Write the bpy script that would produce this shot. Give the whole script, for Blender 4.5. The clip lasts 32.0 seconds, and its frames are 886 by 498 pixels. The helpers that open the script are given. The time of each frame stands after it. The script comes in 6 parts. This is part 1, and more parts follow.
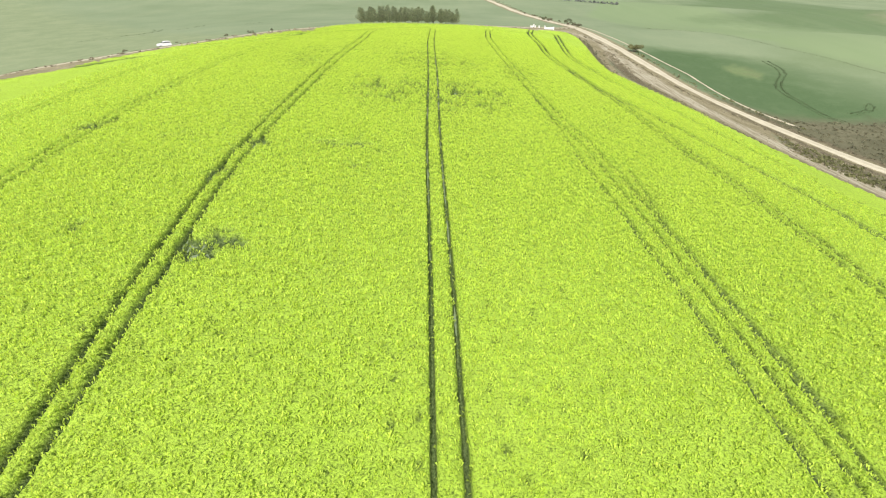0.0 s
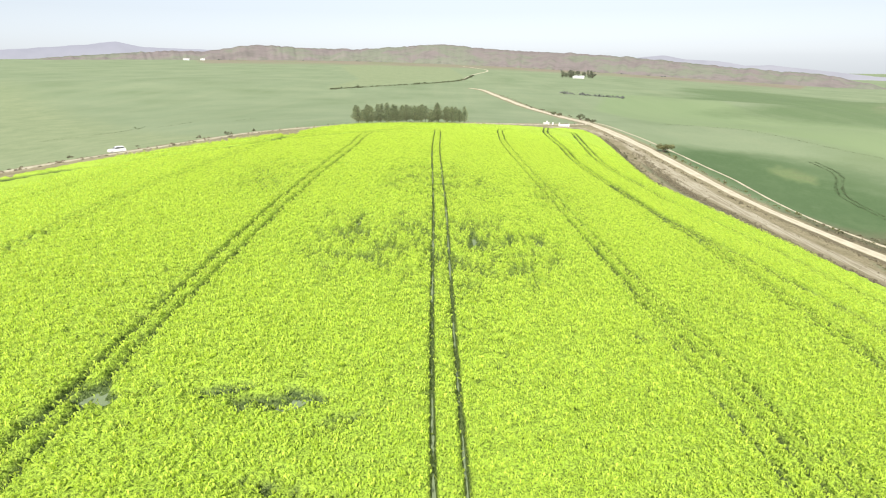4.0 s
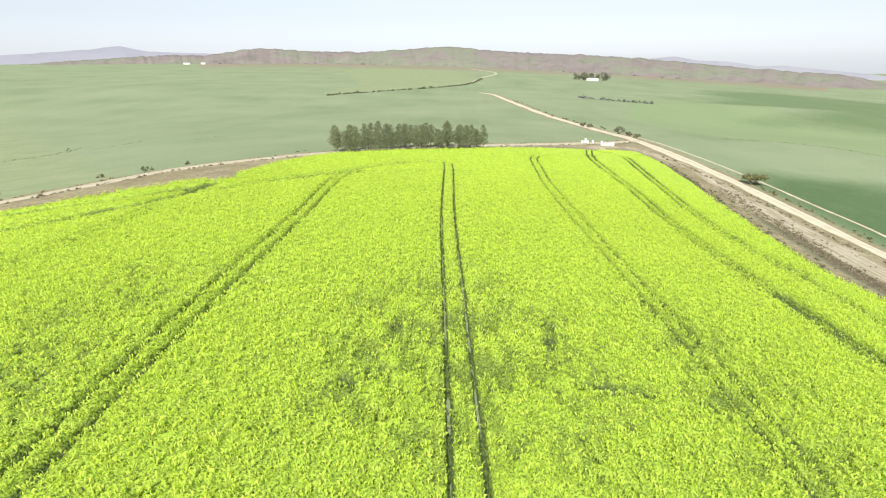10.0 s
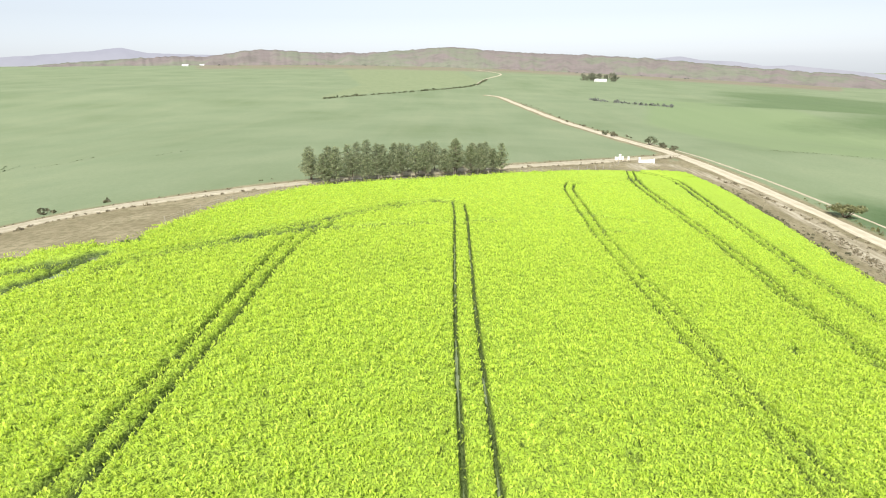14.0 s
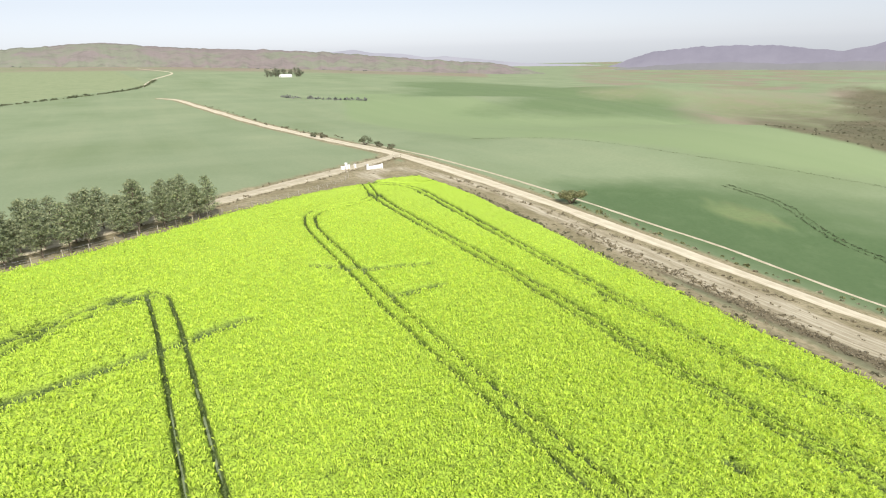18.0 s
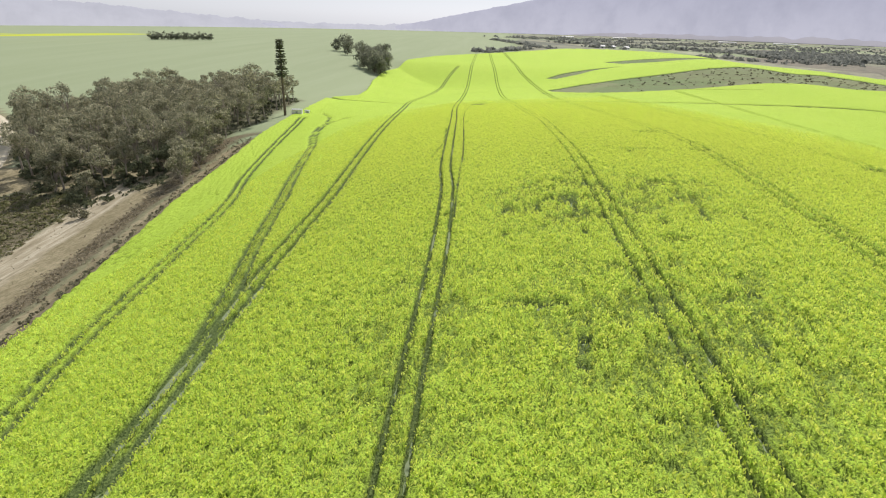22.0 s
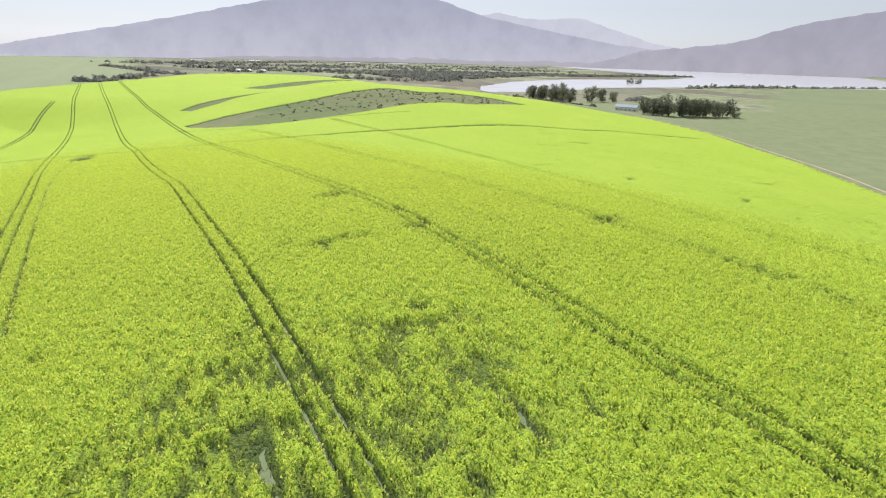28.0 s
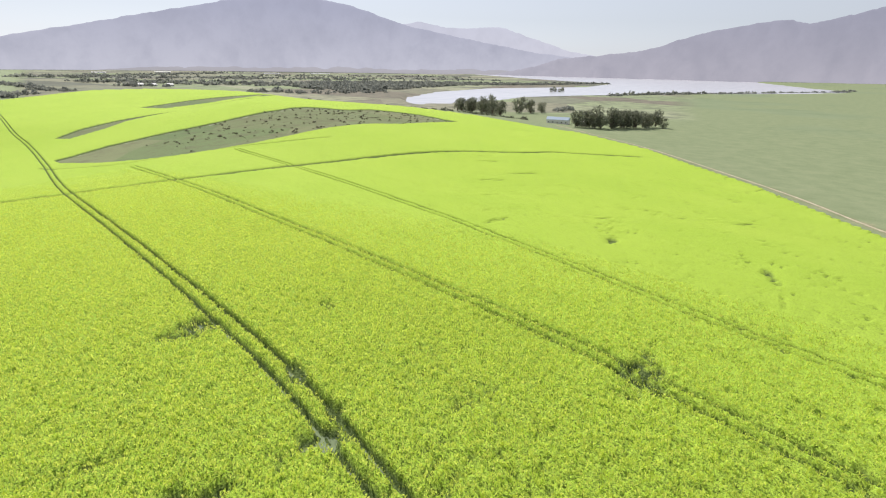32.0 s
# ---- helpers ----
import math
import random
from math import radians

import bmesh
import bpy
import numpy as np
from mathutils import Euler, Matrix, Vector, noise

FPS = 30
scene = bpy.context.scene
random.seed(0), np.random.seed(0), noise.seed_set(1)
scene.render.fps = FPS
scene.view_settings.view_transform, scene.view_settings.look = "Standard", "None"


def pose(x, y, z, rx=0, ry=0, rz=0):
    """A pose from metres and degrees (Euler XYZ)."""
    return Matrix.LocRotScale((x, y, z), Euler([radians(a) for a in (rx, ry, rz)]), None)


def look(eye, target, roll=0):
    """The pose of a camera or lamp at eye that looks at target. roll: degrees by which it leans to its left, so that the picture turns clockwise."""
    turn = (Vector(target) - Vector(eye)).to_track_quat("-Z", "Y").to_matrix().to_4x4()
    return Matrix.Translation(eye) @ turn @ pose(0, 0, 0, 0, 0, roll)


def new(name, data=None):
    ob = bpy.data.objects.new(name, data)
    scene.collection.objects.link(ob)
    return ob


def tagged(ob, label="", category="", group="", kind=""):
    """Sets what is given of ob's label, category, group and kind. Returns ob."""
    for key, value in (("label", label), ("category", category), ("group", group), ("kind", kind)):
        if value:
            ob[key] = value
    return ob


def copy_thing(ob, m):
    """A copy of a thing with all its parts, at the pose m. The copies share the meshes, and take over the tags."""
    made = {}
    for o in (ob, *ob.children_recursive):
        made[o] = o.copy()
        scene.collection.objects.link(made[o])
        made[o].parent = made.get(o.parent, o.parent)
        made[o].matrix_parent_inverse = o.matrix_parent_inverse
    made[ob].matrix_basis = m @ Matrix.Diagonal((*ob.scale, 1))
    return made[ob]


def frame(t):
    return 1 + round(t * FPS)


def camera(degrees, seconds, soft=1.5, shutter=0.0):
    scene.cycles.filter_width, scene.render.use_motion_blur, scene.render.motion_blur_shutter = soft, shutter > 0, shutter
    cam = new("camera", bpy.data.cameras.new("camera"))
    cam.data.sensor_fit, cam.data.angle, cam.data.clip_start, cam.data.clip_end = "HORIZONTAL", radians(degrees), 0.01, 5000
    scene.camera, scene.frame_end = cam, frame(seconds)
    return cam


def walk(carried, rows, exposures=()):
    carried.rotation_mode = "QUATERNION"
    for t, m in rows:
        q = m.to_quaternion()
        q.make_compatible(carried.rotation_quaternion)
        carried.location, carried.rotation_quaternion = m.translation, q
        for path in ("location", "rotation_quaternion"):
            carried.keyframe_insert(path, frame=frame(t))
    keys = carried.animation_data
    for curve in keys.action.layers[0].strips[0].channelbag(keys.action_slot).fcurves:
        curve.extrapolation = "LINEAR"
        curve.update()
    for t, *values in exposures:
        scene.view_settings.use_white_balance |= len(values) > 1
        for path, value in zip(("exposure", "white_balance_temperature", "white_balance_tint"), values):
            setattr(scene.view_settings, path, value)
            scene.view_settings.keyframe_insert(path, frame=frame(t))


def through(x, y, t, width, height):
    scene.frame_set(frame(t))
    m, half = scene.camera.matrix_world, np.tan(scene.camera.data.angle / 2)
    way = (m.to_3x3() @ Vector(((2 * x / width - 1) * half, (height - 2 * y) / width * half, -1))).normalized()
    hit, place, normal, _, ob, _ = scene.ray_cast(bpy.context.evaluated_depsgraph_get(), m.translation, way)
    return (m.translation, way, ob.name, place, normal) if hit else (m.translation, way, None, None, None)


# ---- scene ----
cam = camera(79.0, 32.0, soft=1.1)
METRES, EYE, TILT, LEAN, TURN = 300.0, 25.0, -28.4, 0.0, 0.0
ROWS = [
    (0.0, 0.0, 0.0, 0.0, 0.0, 0.0, -0.0),
    (0.5, -0.0007, 0.0169, 0.0089, 0.05, 0.11, -0.01),
    (1.0, -0.0013, 0.0324, 0.0171, 0.13, 0.38, -0.0),
    (1.5, -0.0022, 0.0495, 0.0266, 0.08, 2.62, -0.02),
    (2.0, -0.0029, 0.0655, 0.0351, 0.04, 8.27, -0.03),
    (2.5, -0.0035, 0.0824, 0.0435, 0.1, 8.57, -0.02),
    (4.5, -0.005, 0.1456, 0.0765, 0.35, 8.6, -0.09),
    (5.0, -0.0055, 0.1621, 0.0851, 0.45, 8.64, -0.08),
    (5.5, -0.006, 0.1773, 0.0931, 0.54, 8.68, -0.06),
    (6.0, -0.0067, 0.1939, 0.1019, 0.59, 8.67, -0.07),
    (6.5, -0.0073, 0.2094, 0.1101, 0.65, 8.66, -0.11),
    (7.0, -0.0079, 0.226, 0.1189, 0.71, 8.68, -0.07),
    (7.5, -0.0084, 0.2414, 0.127, 0.76, 8.71, -0.07),
    (8.0, -0.0089, 0.258, 0.1357, 0.81, 8.75, -0.05),
    (8.5, -0.0095, 0.2733, 0.1438, 0.86, 8.78, -0.06),
    (9.0, -0.0102, 0.2899, 0.1527, 0.88, 8.8, -0.06),
    (9.5, -0.0108, 0.3053, 0.1608, 0.92, 8.79, -0.08),
    (10.0, -0.0114, 0.3219, 0.1696, 0.99, 8.83, -0.06),
    (10.5, -0.012, 0.3374, 0.1777, 1.01, 8.83, -0.07),
    (11.0, -0.0126, 0.3539, 0.1865, 1.06, 8.85, -0.07),
    (11.5, -0.0133, 0.3691, 0.1945, 1.1, 8.86, -0.07),
    (12.0, -0.014, 0.385, 0.2031, 1.12, 8.86, -0.08),
    (12.5, -0.0148, 0.399, 0.2106, 1.16, 8.87, -0.07),
    (13.0, -0.0157, 0.4137, 0.2185, 1.2, 8.88, -0.07),
    (13.5, -0.0164, 0.4269, 0.2257, 1.26, 8.9, -0.08),
    (15.5, -0.0194, 0.479, 0.2552, 1.4, 8.85, 0.06),
    (16.0, -0.0196, 0.4912, 0.2619, 0.57, 8.85, 0.57),
    (16.5, -0.0191, 0.5016, 0.2679, -5.51, 8.48, 4.1),
    (17.0, -0.0186, 0.5131, 0.2743, -13.73, 7.43, 8.65),
    (17.5, -0.017, 0.5236, 0.28, -19.96, 6.23, 11.9),
    (18.0, -0.0133, 0.5342, 0.2858, -26.66, 4.57, 15.24),
    (18.5, -0.0087, 0.5424, 0.2905, -40.12, 0.17, 20.86),
    (19.0, -0.0027, 0.5511, 0.2952, -61.76, -9.03, 26.84),
    (19.5, 0.0042, 0.5576, 0.2986, -84.01, -19.88, 29.18),
    (20.0, 0.013, 0.5621, 0.3012, -107.39, -31.47, 27.75),
    (20.5, 0.0219, 0.5639, 0.3019, -126.81, -40.06, 23.24),
    (21.0, 0.03083, 0.56565, 0.30277, -146.52, -46.88, 15.63),
    (21.5, 0.03857, 0.56576, 0.30313, -163.9, -50.49, 6.88),
    (22.0, 0.04583, 0.56386, 0.30281, -173.46, -51.3, 1.44),
    (22.5, 0.05183, 0.55641, 0.29902, -175.15, -51.12, 0.58),
    (23.0, 0.05563, 0.54786, 0.29433, -175.63, -50.93, 0.34),
    (23.5, 0.05703, 0.5366, 0.28826, -180.6, -50.62, -2.36),
    (24.0, 0.05883, 0.52584, 0.283, -194.99, -49.13, -10.24),
    (24.5, 0.05923, 0.51278, 0.27644, -199.06, -48.19, -12.34),
    (26.5, 0.04233, 0.46164, 0.24909, -201.58, -46.71, -13.23),
    (27.0, 0.03663, 0.44918, 0.24263, -203.97, -46.0, -14.28),
    (27.5, 0.02953, 0.43562, 0.23547, -204.96, -45.62, -14.7),
    (28.0, 0.02233, 0.42326, 0.22901, -205.33, -45.36, -14.83),
    (28.5, 0.01453, 0.40913, 0.2233, -205.5, -45.21, -14.92),
    (29.0, 0.00703, 0.39569, 0.2188, -205.55, -45.08, -14.89),
    (29.5, -0.00117, 0.38126, 0.2138, -205.56, -44.94, -14.88),
    (30.0, -0.00877, 0.36813, 0.2091, -205.66, -44.82, -14.88),
    (30.5, -0.01727, 0.35429, 0.2042, -207.1, -44.34, -15.48),
    (31.0, -0.02547, 0.34206, 0.19969, -210.32, -43.38, -16.74),
    (31.5, -0.03457, 0.32932, 0.19379, -212.2, -42.74, -17.43),
    (32.0, -0.04347, 0.31779, 0.18819, -212.81, -42.48, -17.63),
]
walk(cam, [(t, pose(0, 0, EYE, TILT, LEAN, TURN) @ pose(METRES * x, METRES * y, METRES * z, 90 + pitch, roll, yaw)) for t, x, y, z, yaw, pitch, roll in ROWS],
     exposures=[(0.0, 0.24, 6500, 10), (1.5, 0.34, 6500, 10), (3.5, 0.42, 6500, 10), (15.5, 0.42, 6500, 10), (17.5, 0.34, 6500, 11), (19.0, 0.2, 6500, 15), (20.0, 0.04, 6500, 16), (22.5, 0.0, 6500, 14), (28.0, 0.01, 6500, 13), (32.0, 0.01, 6500, 13)])

# ---- light ----
SUN_BEARING, SUN_HEIGHT = 190.0, 46.0
world = bpy.data.worlds.new("world")
scene.world = world
world.use_nodes = True
wn = world.node_tree.nodes
sky = wn.new("ShaderNodeTexSky")
sky.sky_type, sky.sun_disc = "NISHITA", False
sky.sun_elevation, sky.sun_rotation = radians(SUN_HEIGHT), radians(SUN_BEARING)
sky.air_density, sky.dust_density, sky.ozone_density = 1.0, 0.42, 1.6
wn["Background"].inputs["Strength"].default_value = 0.1
milky = wn.new("ShaderNodeHueSaturation")
milky.inputs["Saturation"].default_value = 0.28
world.node_tree.links.new(sky.outputs["Color"], milky.inputs["Color"])
cool = wn.new("ShaderNodeMix")
cool.data_type, cool.blend_type = "RGBA", "MULTIPLY"
cool.inputs[0].default_value, cool.inputs[7].default_value = 1.0, (0.92, 0.98, 1.06, 1)
world.node_tree.links.new(milky.outputs["Color"], cool.inputs[6])
veil = wn.new("ShaderNodeMix")
veil.data_type = "RGBA"
veil.inputs[0].default_value, veil.inputs[7].default_value = 0.34, (6.0, 6.4, 7.1, 1)
world.node_tree.links.new(cool.outputs[2], veil.inputs[6])
world.node_tree.links.new(veil.outputs[2], wn["Background"].inputs["Color"])
sun = new("sun", bpy.data.lights.new("sun", "SUN"))
sun.data.energy, sun.data.angle, sun.data.color = 4.6, radians(0.6), (1.0, 0.96, 0.89)
sb, sh = radians(SUN_BEARING), radians(SUN_HEIGHT)
sun.matrix_world = look((math.sin(sb) * math.cos(sh) * 300, math.cos(sb) * math.cos(sh) * 300, math.sin(sh) * 300), (0, 0, 0))


# ---- materials ----
class Mat:
    """A small builder for node materials."""

    def __init__(self, name, rough=0.9, spec=0.2):
        self.m = bpy.data.materials.new(name)
        self.m.use_nodes = True
        self.nt = self.m.node_tree
        self.bsdf = self.nt.nodes["Principled BSDF"]
        self.bsdf.inputs["Roughness"].default_value = rough
        self.bsdf.inputs["Specular IOR Level"].default_value = spec
        self.coord = self.nt.nodes.new("ShaderNodeNewGeometry").outputs["Position"]

    def link(self, a, b):
        self.nt.links.new(a, b)

    def noise(self, scale, detail=4.0, rough=0.6, stretch=None, turn=0.0):
        n = self.nt.nodes.new("ShaderNodeTexNoise")
        n.inputs["Scale"].default_value, n.inputs["Detail"].default_value, n.inputs["Roughness"].default_value = scale, detail, rough
        if stretch:
            mp = self.nt.nodes.new("ShaderNodeMapping")
            mp.inputs["Scale"].default_value, mp.inputs["Rotation"].default_value = stretch, (0, 0, radians(turn))
            self.link(self.coord, mp.inputs["Vector"])
            self.link(mp.outputs["Vector"], n.inputs["Vector"])
        else:
            self.link(self.coord, n.inputs["Vector"])
        return n.outputs["Fac"]

    def voronoi(self, scale, out="Distance"):
        n = self.nt.nodes.new("ShaderNodeTexVoronoi")
        n.inputs["Scale"].default_value = scale
        self.link(self.coord, n.inputs["Vector"])
        return n.outputs[out]

    def ramp(self, fac, stops):
        n = self.nt.nodes.new("ShaderNodeValToRGB")
        e = n.color_ramp.elements
        while len(e) < len(stops):
            e.new(0.5)
        for el, (p, c) in zip(e, stops):
            el.position, el.color = p, (*c, 1) if len(c) == 3 else c
        self.link(fac, n.inputs["Fac"])
        return n.outputs["Color"]

    def grey(self, fac, a, b):
        n = self.nt.nodes.new("ShaderNodeMapRange")
        n.inputs["From Min"].default_value, n.inputs["From Max"].default_value = a, b
        self.link(fac, n.inputs["Value"])
        return n.outputs["Result"]

    def mix(self, fac, a, b, mode="MIX"):
        n = self.nt.nodes.new("ShaderNodeMix")
        n.data_type, n.blend_type = "RGBA", mode
        for slot, v in ((0, fac), (6, a), (7, b)):
            if isinstance(v, (int, float)):
                n.inputs[slot].default_value = v
            elif isinstance(v, tuple):
                n.inputs[slot].default_value = (*v, 1)
            else:
                self.link(v, n.inputs[slot])
        return n.outputs[2]

    def mul(self, a, b):
        n = self.nt.nodes.new("ShaderNodeMath")
        n.operation = "MULTIPLY"
        for i, v in enumerate((a, b)):
            if isinstance(v, (int, float)):
                n.inputs[i].default_value = v
            else:
                self.link(v, n.inputs[i])
        return n.outputs[0]

    def attr(self, name):
        n = self.nt.nodes.new("ShaderNodeAttribute")
        n.attribute_name = name
        return n.outputs["Fac"]

    def random(self):
        return self.nt.nodes.new("ShaderNodeObjectInfo").outputs["Random"]

    def island(self):
        return self.nt.nodes.new("ShaderNodeNewGeometry").outputs["Random Per Island"]

    def colour(self, c):
        if isinstance(c, tuple):
            self.bsdf.inputs["Base Color"].default_value = (*c, 1)
        else:
            self.link(c, self.bsdf.inputs["Base Color"])
        return self

    def bump(self, h, strength=0.5, dist=0.1):
        n = self.nt.nodes.new("ShaderNodeBump")
        n.inputs["Strength"].default_value, n.inputs["Distance"].default_value = strength, dist
        self.link(h, n.inputs["Height"])
        self.link(n.outputs["Normal"], self.bsdf.inputs["Normal"])
        return self

    def through_light(self, c, share):
        """Leaves and petals that let light through."""
        t, mix = self.nt.nodes.new("ShaderNodeBsdfTranslucent"), self.nt.nodes.new("ShaderNodeMixShader")
        if isinstance(c, tuple):
            t.inputs["Color"].default_value = (*c, 1)
        else:
            self.link(c, t.inputs["Color"])
        mix.inputs[0].default_value = share
        self.link(self.bsdf.outputs[0], mix.inputs[1])
        self.link(t.outputs[0], mix.inputs[2])
        self.link(mix.outputs[0], self.nt.nodes["Material Output"].inputs["Surface"])
        return self

    def glow(self, c, strength=1.0):
        if isinstance(c, tuple):
            self.bsdf.inputs["Emission Color"].default_value = (*c, 1)
        else:
            self.link(c, self.bsdf.inputs["Emission Color"])
        self.bsdf.inputs["Emission Strength"].default_value = strength
        return self


def two_tone(name, a, b, scale, rough=0.9, bump=0.3, dist=0.05, spec=0.2):
    k = Mat(name, rough, spec)
    n = k.noise(scale, 6)
    k.colour(k.ramp(n, [(0.3, a), (0.7, b)]))
    if bump:
        k.bump(k.noise(scale * 5, 3), bump, dist)
    return k.m


def ground_material():
    """The land: wheat, pasture, scrub, dry verge and bare hills by the sheet's own zones."""
    k = Mat("land", 0.95, 0.1)
    broad, fine, mid = k.noise(0.012, 5), k.noise(0.9, 5, 0.7), k.noise(0.09, 5, 0.65)
    streak = k.noise(0.05, 4, 0.6, (1.0, 0.08, 1.0), 35)
    wheat = k.ramp(broad, [(0.3, (0.185, 0.235, 0.125)), (0.5, (0.225, 0.275, 0.16)), (0.72, (0.265, 0.31, 0.185))])
    wheat = k.mix(k.mul(k.grey(streak, 0.45, 0.75), 0.35), wheat, (0.29, 0.32, 0.195))
    wheat = k.mix(k.mul(k.grey(fine, 0.35, 0.75), 0.35), wheat, (0.14, 0.185, 0.09))
    lush = k.mix(k.mul(k.grey(fine, 0.3, 0.75), 0.5), (0.08, 0.13, 0.055), (0.118, 0.172, 0.08))
    lush = k.mix(k.mul(k.grey(mid, 0.5, 0.7), 0.3), lush, (0.14, 0.19, 0.095))
    past = k.ramp(mid, [(0.25, (0.205, 0.25, 0.13)), (0.55, (0.255, 0.298, 0.165)), (0.8, (0.30, 0.325, 0.19))])
    past = k.mix(k.mul(k.grey(fine, 0.4, 0.8), 0.4), past, (0.14, 0.17, 0.085))
    scrub = k.ramp(mid, [(0.25, (0.10, 0.097, 0.058)), (0.5, (0.148, 0.142, 0.085)), (0.75, (0.205, 0.188, 0.118))])
    scrub = k.mix(k.mul(k.grey(fine, 0.42, 0.66), 0.6), scrub, (0.075, 0.08, 0.042))
    scrub = k.mix(k.mul(k.grey(k.noise(0.028, 5, 0.7), 0.47, 0.6), 0.6), scrub, (0.098, 0.094, 0.055))
    dry = k.ramp(mid, [(0.25, (0.185, 0.158, 0.088)), (0.5, (0.295, 0.255, 0.158)), (0.75, (0.40, 0.35, 0.225))])
    dry = k.mix(k.mul(k.grey(fine, 0.42, 0.6), 0.7), dry, (0.165, 0.148, 0.08))
    bare = k.ramp(k.noise(0.006, 7, 0.65), [(0.3, (0.20, 0.185, 0.12)), (0.48, (0.26, 0.22, 0.165)), (0.6, (0.205, 0.235, 0.125)), (0.75, (0.30, 0.255, 0.19))])
    rape = k.mix(k.mul(mid, 0.5), (0.46, 0.52, 0.05), (0.40, 0.45, 0.06))
    cell = k.nt.nodes.new("ShaderNodeSeparateColor")
    k.link(k.voronoi(0.0042, "Color"), cell.inputs[0])
    # mosaic of far fields, its tones paled to stand in for distance haze
    plain = k.ramp(cell.outputs[0], [(0.1, (0.17, 0.18, 0.14)), (0.3, (0.28, 0.29, 0.20)), (0.5, (0.215, 0.19, 0.15)), (0.68, (0.36, 0.375, 0.25)), (0.85, (0.27, 0.32, 0.18))])
    plain = k.mix(k.mul(k.grey(k.noise(0.03, 5, 0.7), 0.45, 0.62), 0.65), plain, (0.12, 0.125, 0.095))
    run = k.noise(0.7, 5, 0.65, (1.0, 0.13, 1.0), 17)
    brown = k.mix(k.grey(fine, 0.35, 0.62), (0.20, 0.168, 0.108), (0.105, 0.09, 0.055))
    pale = k.ramp(run, [(0.3, (0.215, 0.185, 0.115)), (0.46, (0.34, 0.30, 0.205)), (0.62, (0.48, 0.435, 0.325)), (0.8, (0.35, 0.32, 0.21))])
    pale = k.mix(k.mul(k.grey(fine, 0.5, 0.7), 0.4), pale, (0.22, 0.18, 0.12))
    patch = k.nt.nodes.new("ShaderNodeSeparateColor")
    k.link(k.voronoi(0.017, "Color"), patch.inputs[0])
    terrace = k.ramp(patch.outputs[1], [(0.15, (0.19, 0.222, 0.108)), (0.35, (0.148, 0.208, 0.088)), (0.55, (0.222, 0.243, 0.125)), (0.8, (0.17, 0.222, 0.098))])
    terrace = k.mix(k.mul(k.grey(mid, 0.48, 0.68), 0.5), terrace, (0.15, 0.14, 0.085))
    terrace = k.mix(k.mul(k.grey(fine, 0.45, 0.7), 0.35), terrace, (0.11, 0.125, 0.06))
    bright = k.mix(k.mul(k.grey(streak, 0.4, 0.75), 0.5), (0.21, 0.272, 0.138), (0.245, 0.302, 0.162))
    # paler wheat green, with the brightening of distance haze painted in
    hazed_wheat = k.mix(k.mul(k.grey(streak, 0.4, 0.75), 0.5), (0.275, 0.325, 0.19), (0.33, 0.37, 0.235))
    deep = k.mix(k.mul(k.grey(streak, 0.4, 0.75), 0.5), (0.135, 0.19, 0.09), (0.175, 0.225, 0.118))
    c = wheat
    for name, layer in (("lush", lush), ("light", bright), ("deep", deep), ("hazed_wheat", hazed_wheat), ("terrace", terrace), ("pasture", past), ("bare", bare), ("plain", plain), ("rape", rape), ("scrub", scrub), ("dry", dry), ("brown", brown), ("pale", pale)):
        edge = k.nt.nodes.new("ShaderNodeMath")
        edge.operation = "MULTIPLY_ADD"
        k.link(k.attr(name), edge.inputs[0])
        edge.inputs[1].default_value = 1.6
        ragged = k.nt.nodes.new("ShaderNodeMath")
        ragged.operation = "MULTIPLY_ADD"
        k.link(mid, ragged.inputs[0])
        ragged.inputs[1].default_value, ragged.inputs[2].default_value = 0.9, -0.75
        k.link(ragged.outputs[0], edge.inputs[2])
        edge.use_clamp = True
        c = k.mix(edge.outputs[0], c, layer)
    k.colour(c).bump(fine, 0.5, 0.25)
    return k.m


def crop_material():
    """Rape in flower: lime-yellow heads over green stems, thin where the crop is thin."""
    k = Mat("rape_crop", 0.85, 0.08)
    speck, clump, wide = k.noise(5.5, 3, 0.7), k.noise(1.1, 4, 0.65), k.noise(0.03, 4)
    flower = k.ramp(wide, [(0.3, (0.405, 0.58, 0.066)), (0.7, (0.45, 0.615, 0.078))])
    stem = k.mix(k.grey(clump, 0.35, 0.65), (0.06, 0.10, 0.02), (0.15, 0.215, 0.036))
    closed = k.mix(k.grey(speck, 0.26, 0.5), stem, flower)
    under = k.mix(k.grey(speck, 0.35, 0.57), stem, flower)
    c = k.mix(k.attr("open"), closed, under)
    soil = k.mix(k.grey(speck, 0.36, 0.6), (0.16, 0.18, 0.09), (0.44, 0.44, 0.32))
    green = k.mix(k.grey(speck, 0.4, 0.62), (0.05, 0.082, 0.024), (0.17, 0.225, 0.075))
    cover = k.attr("cover")
    c = k.mix(k.grey(cover, 0.4, 0.9), green, c)
    c = k.mix(k.grey(cover, 0.15, 0.02), c, soil)
    k.colour(c).bump(k.mix(0.5, speck, clump), 1.0, 0.4)
    return k.m


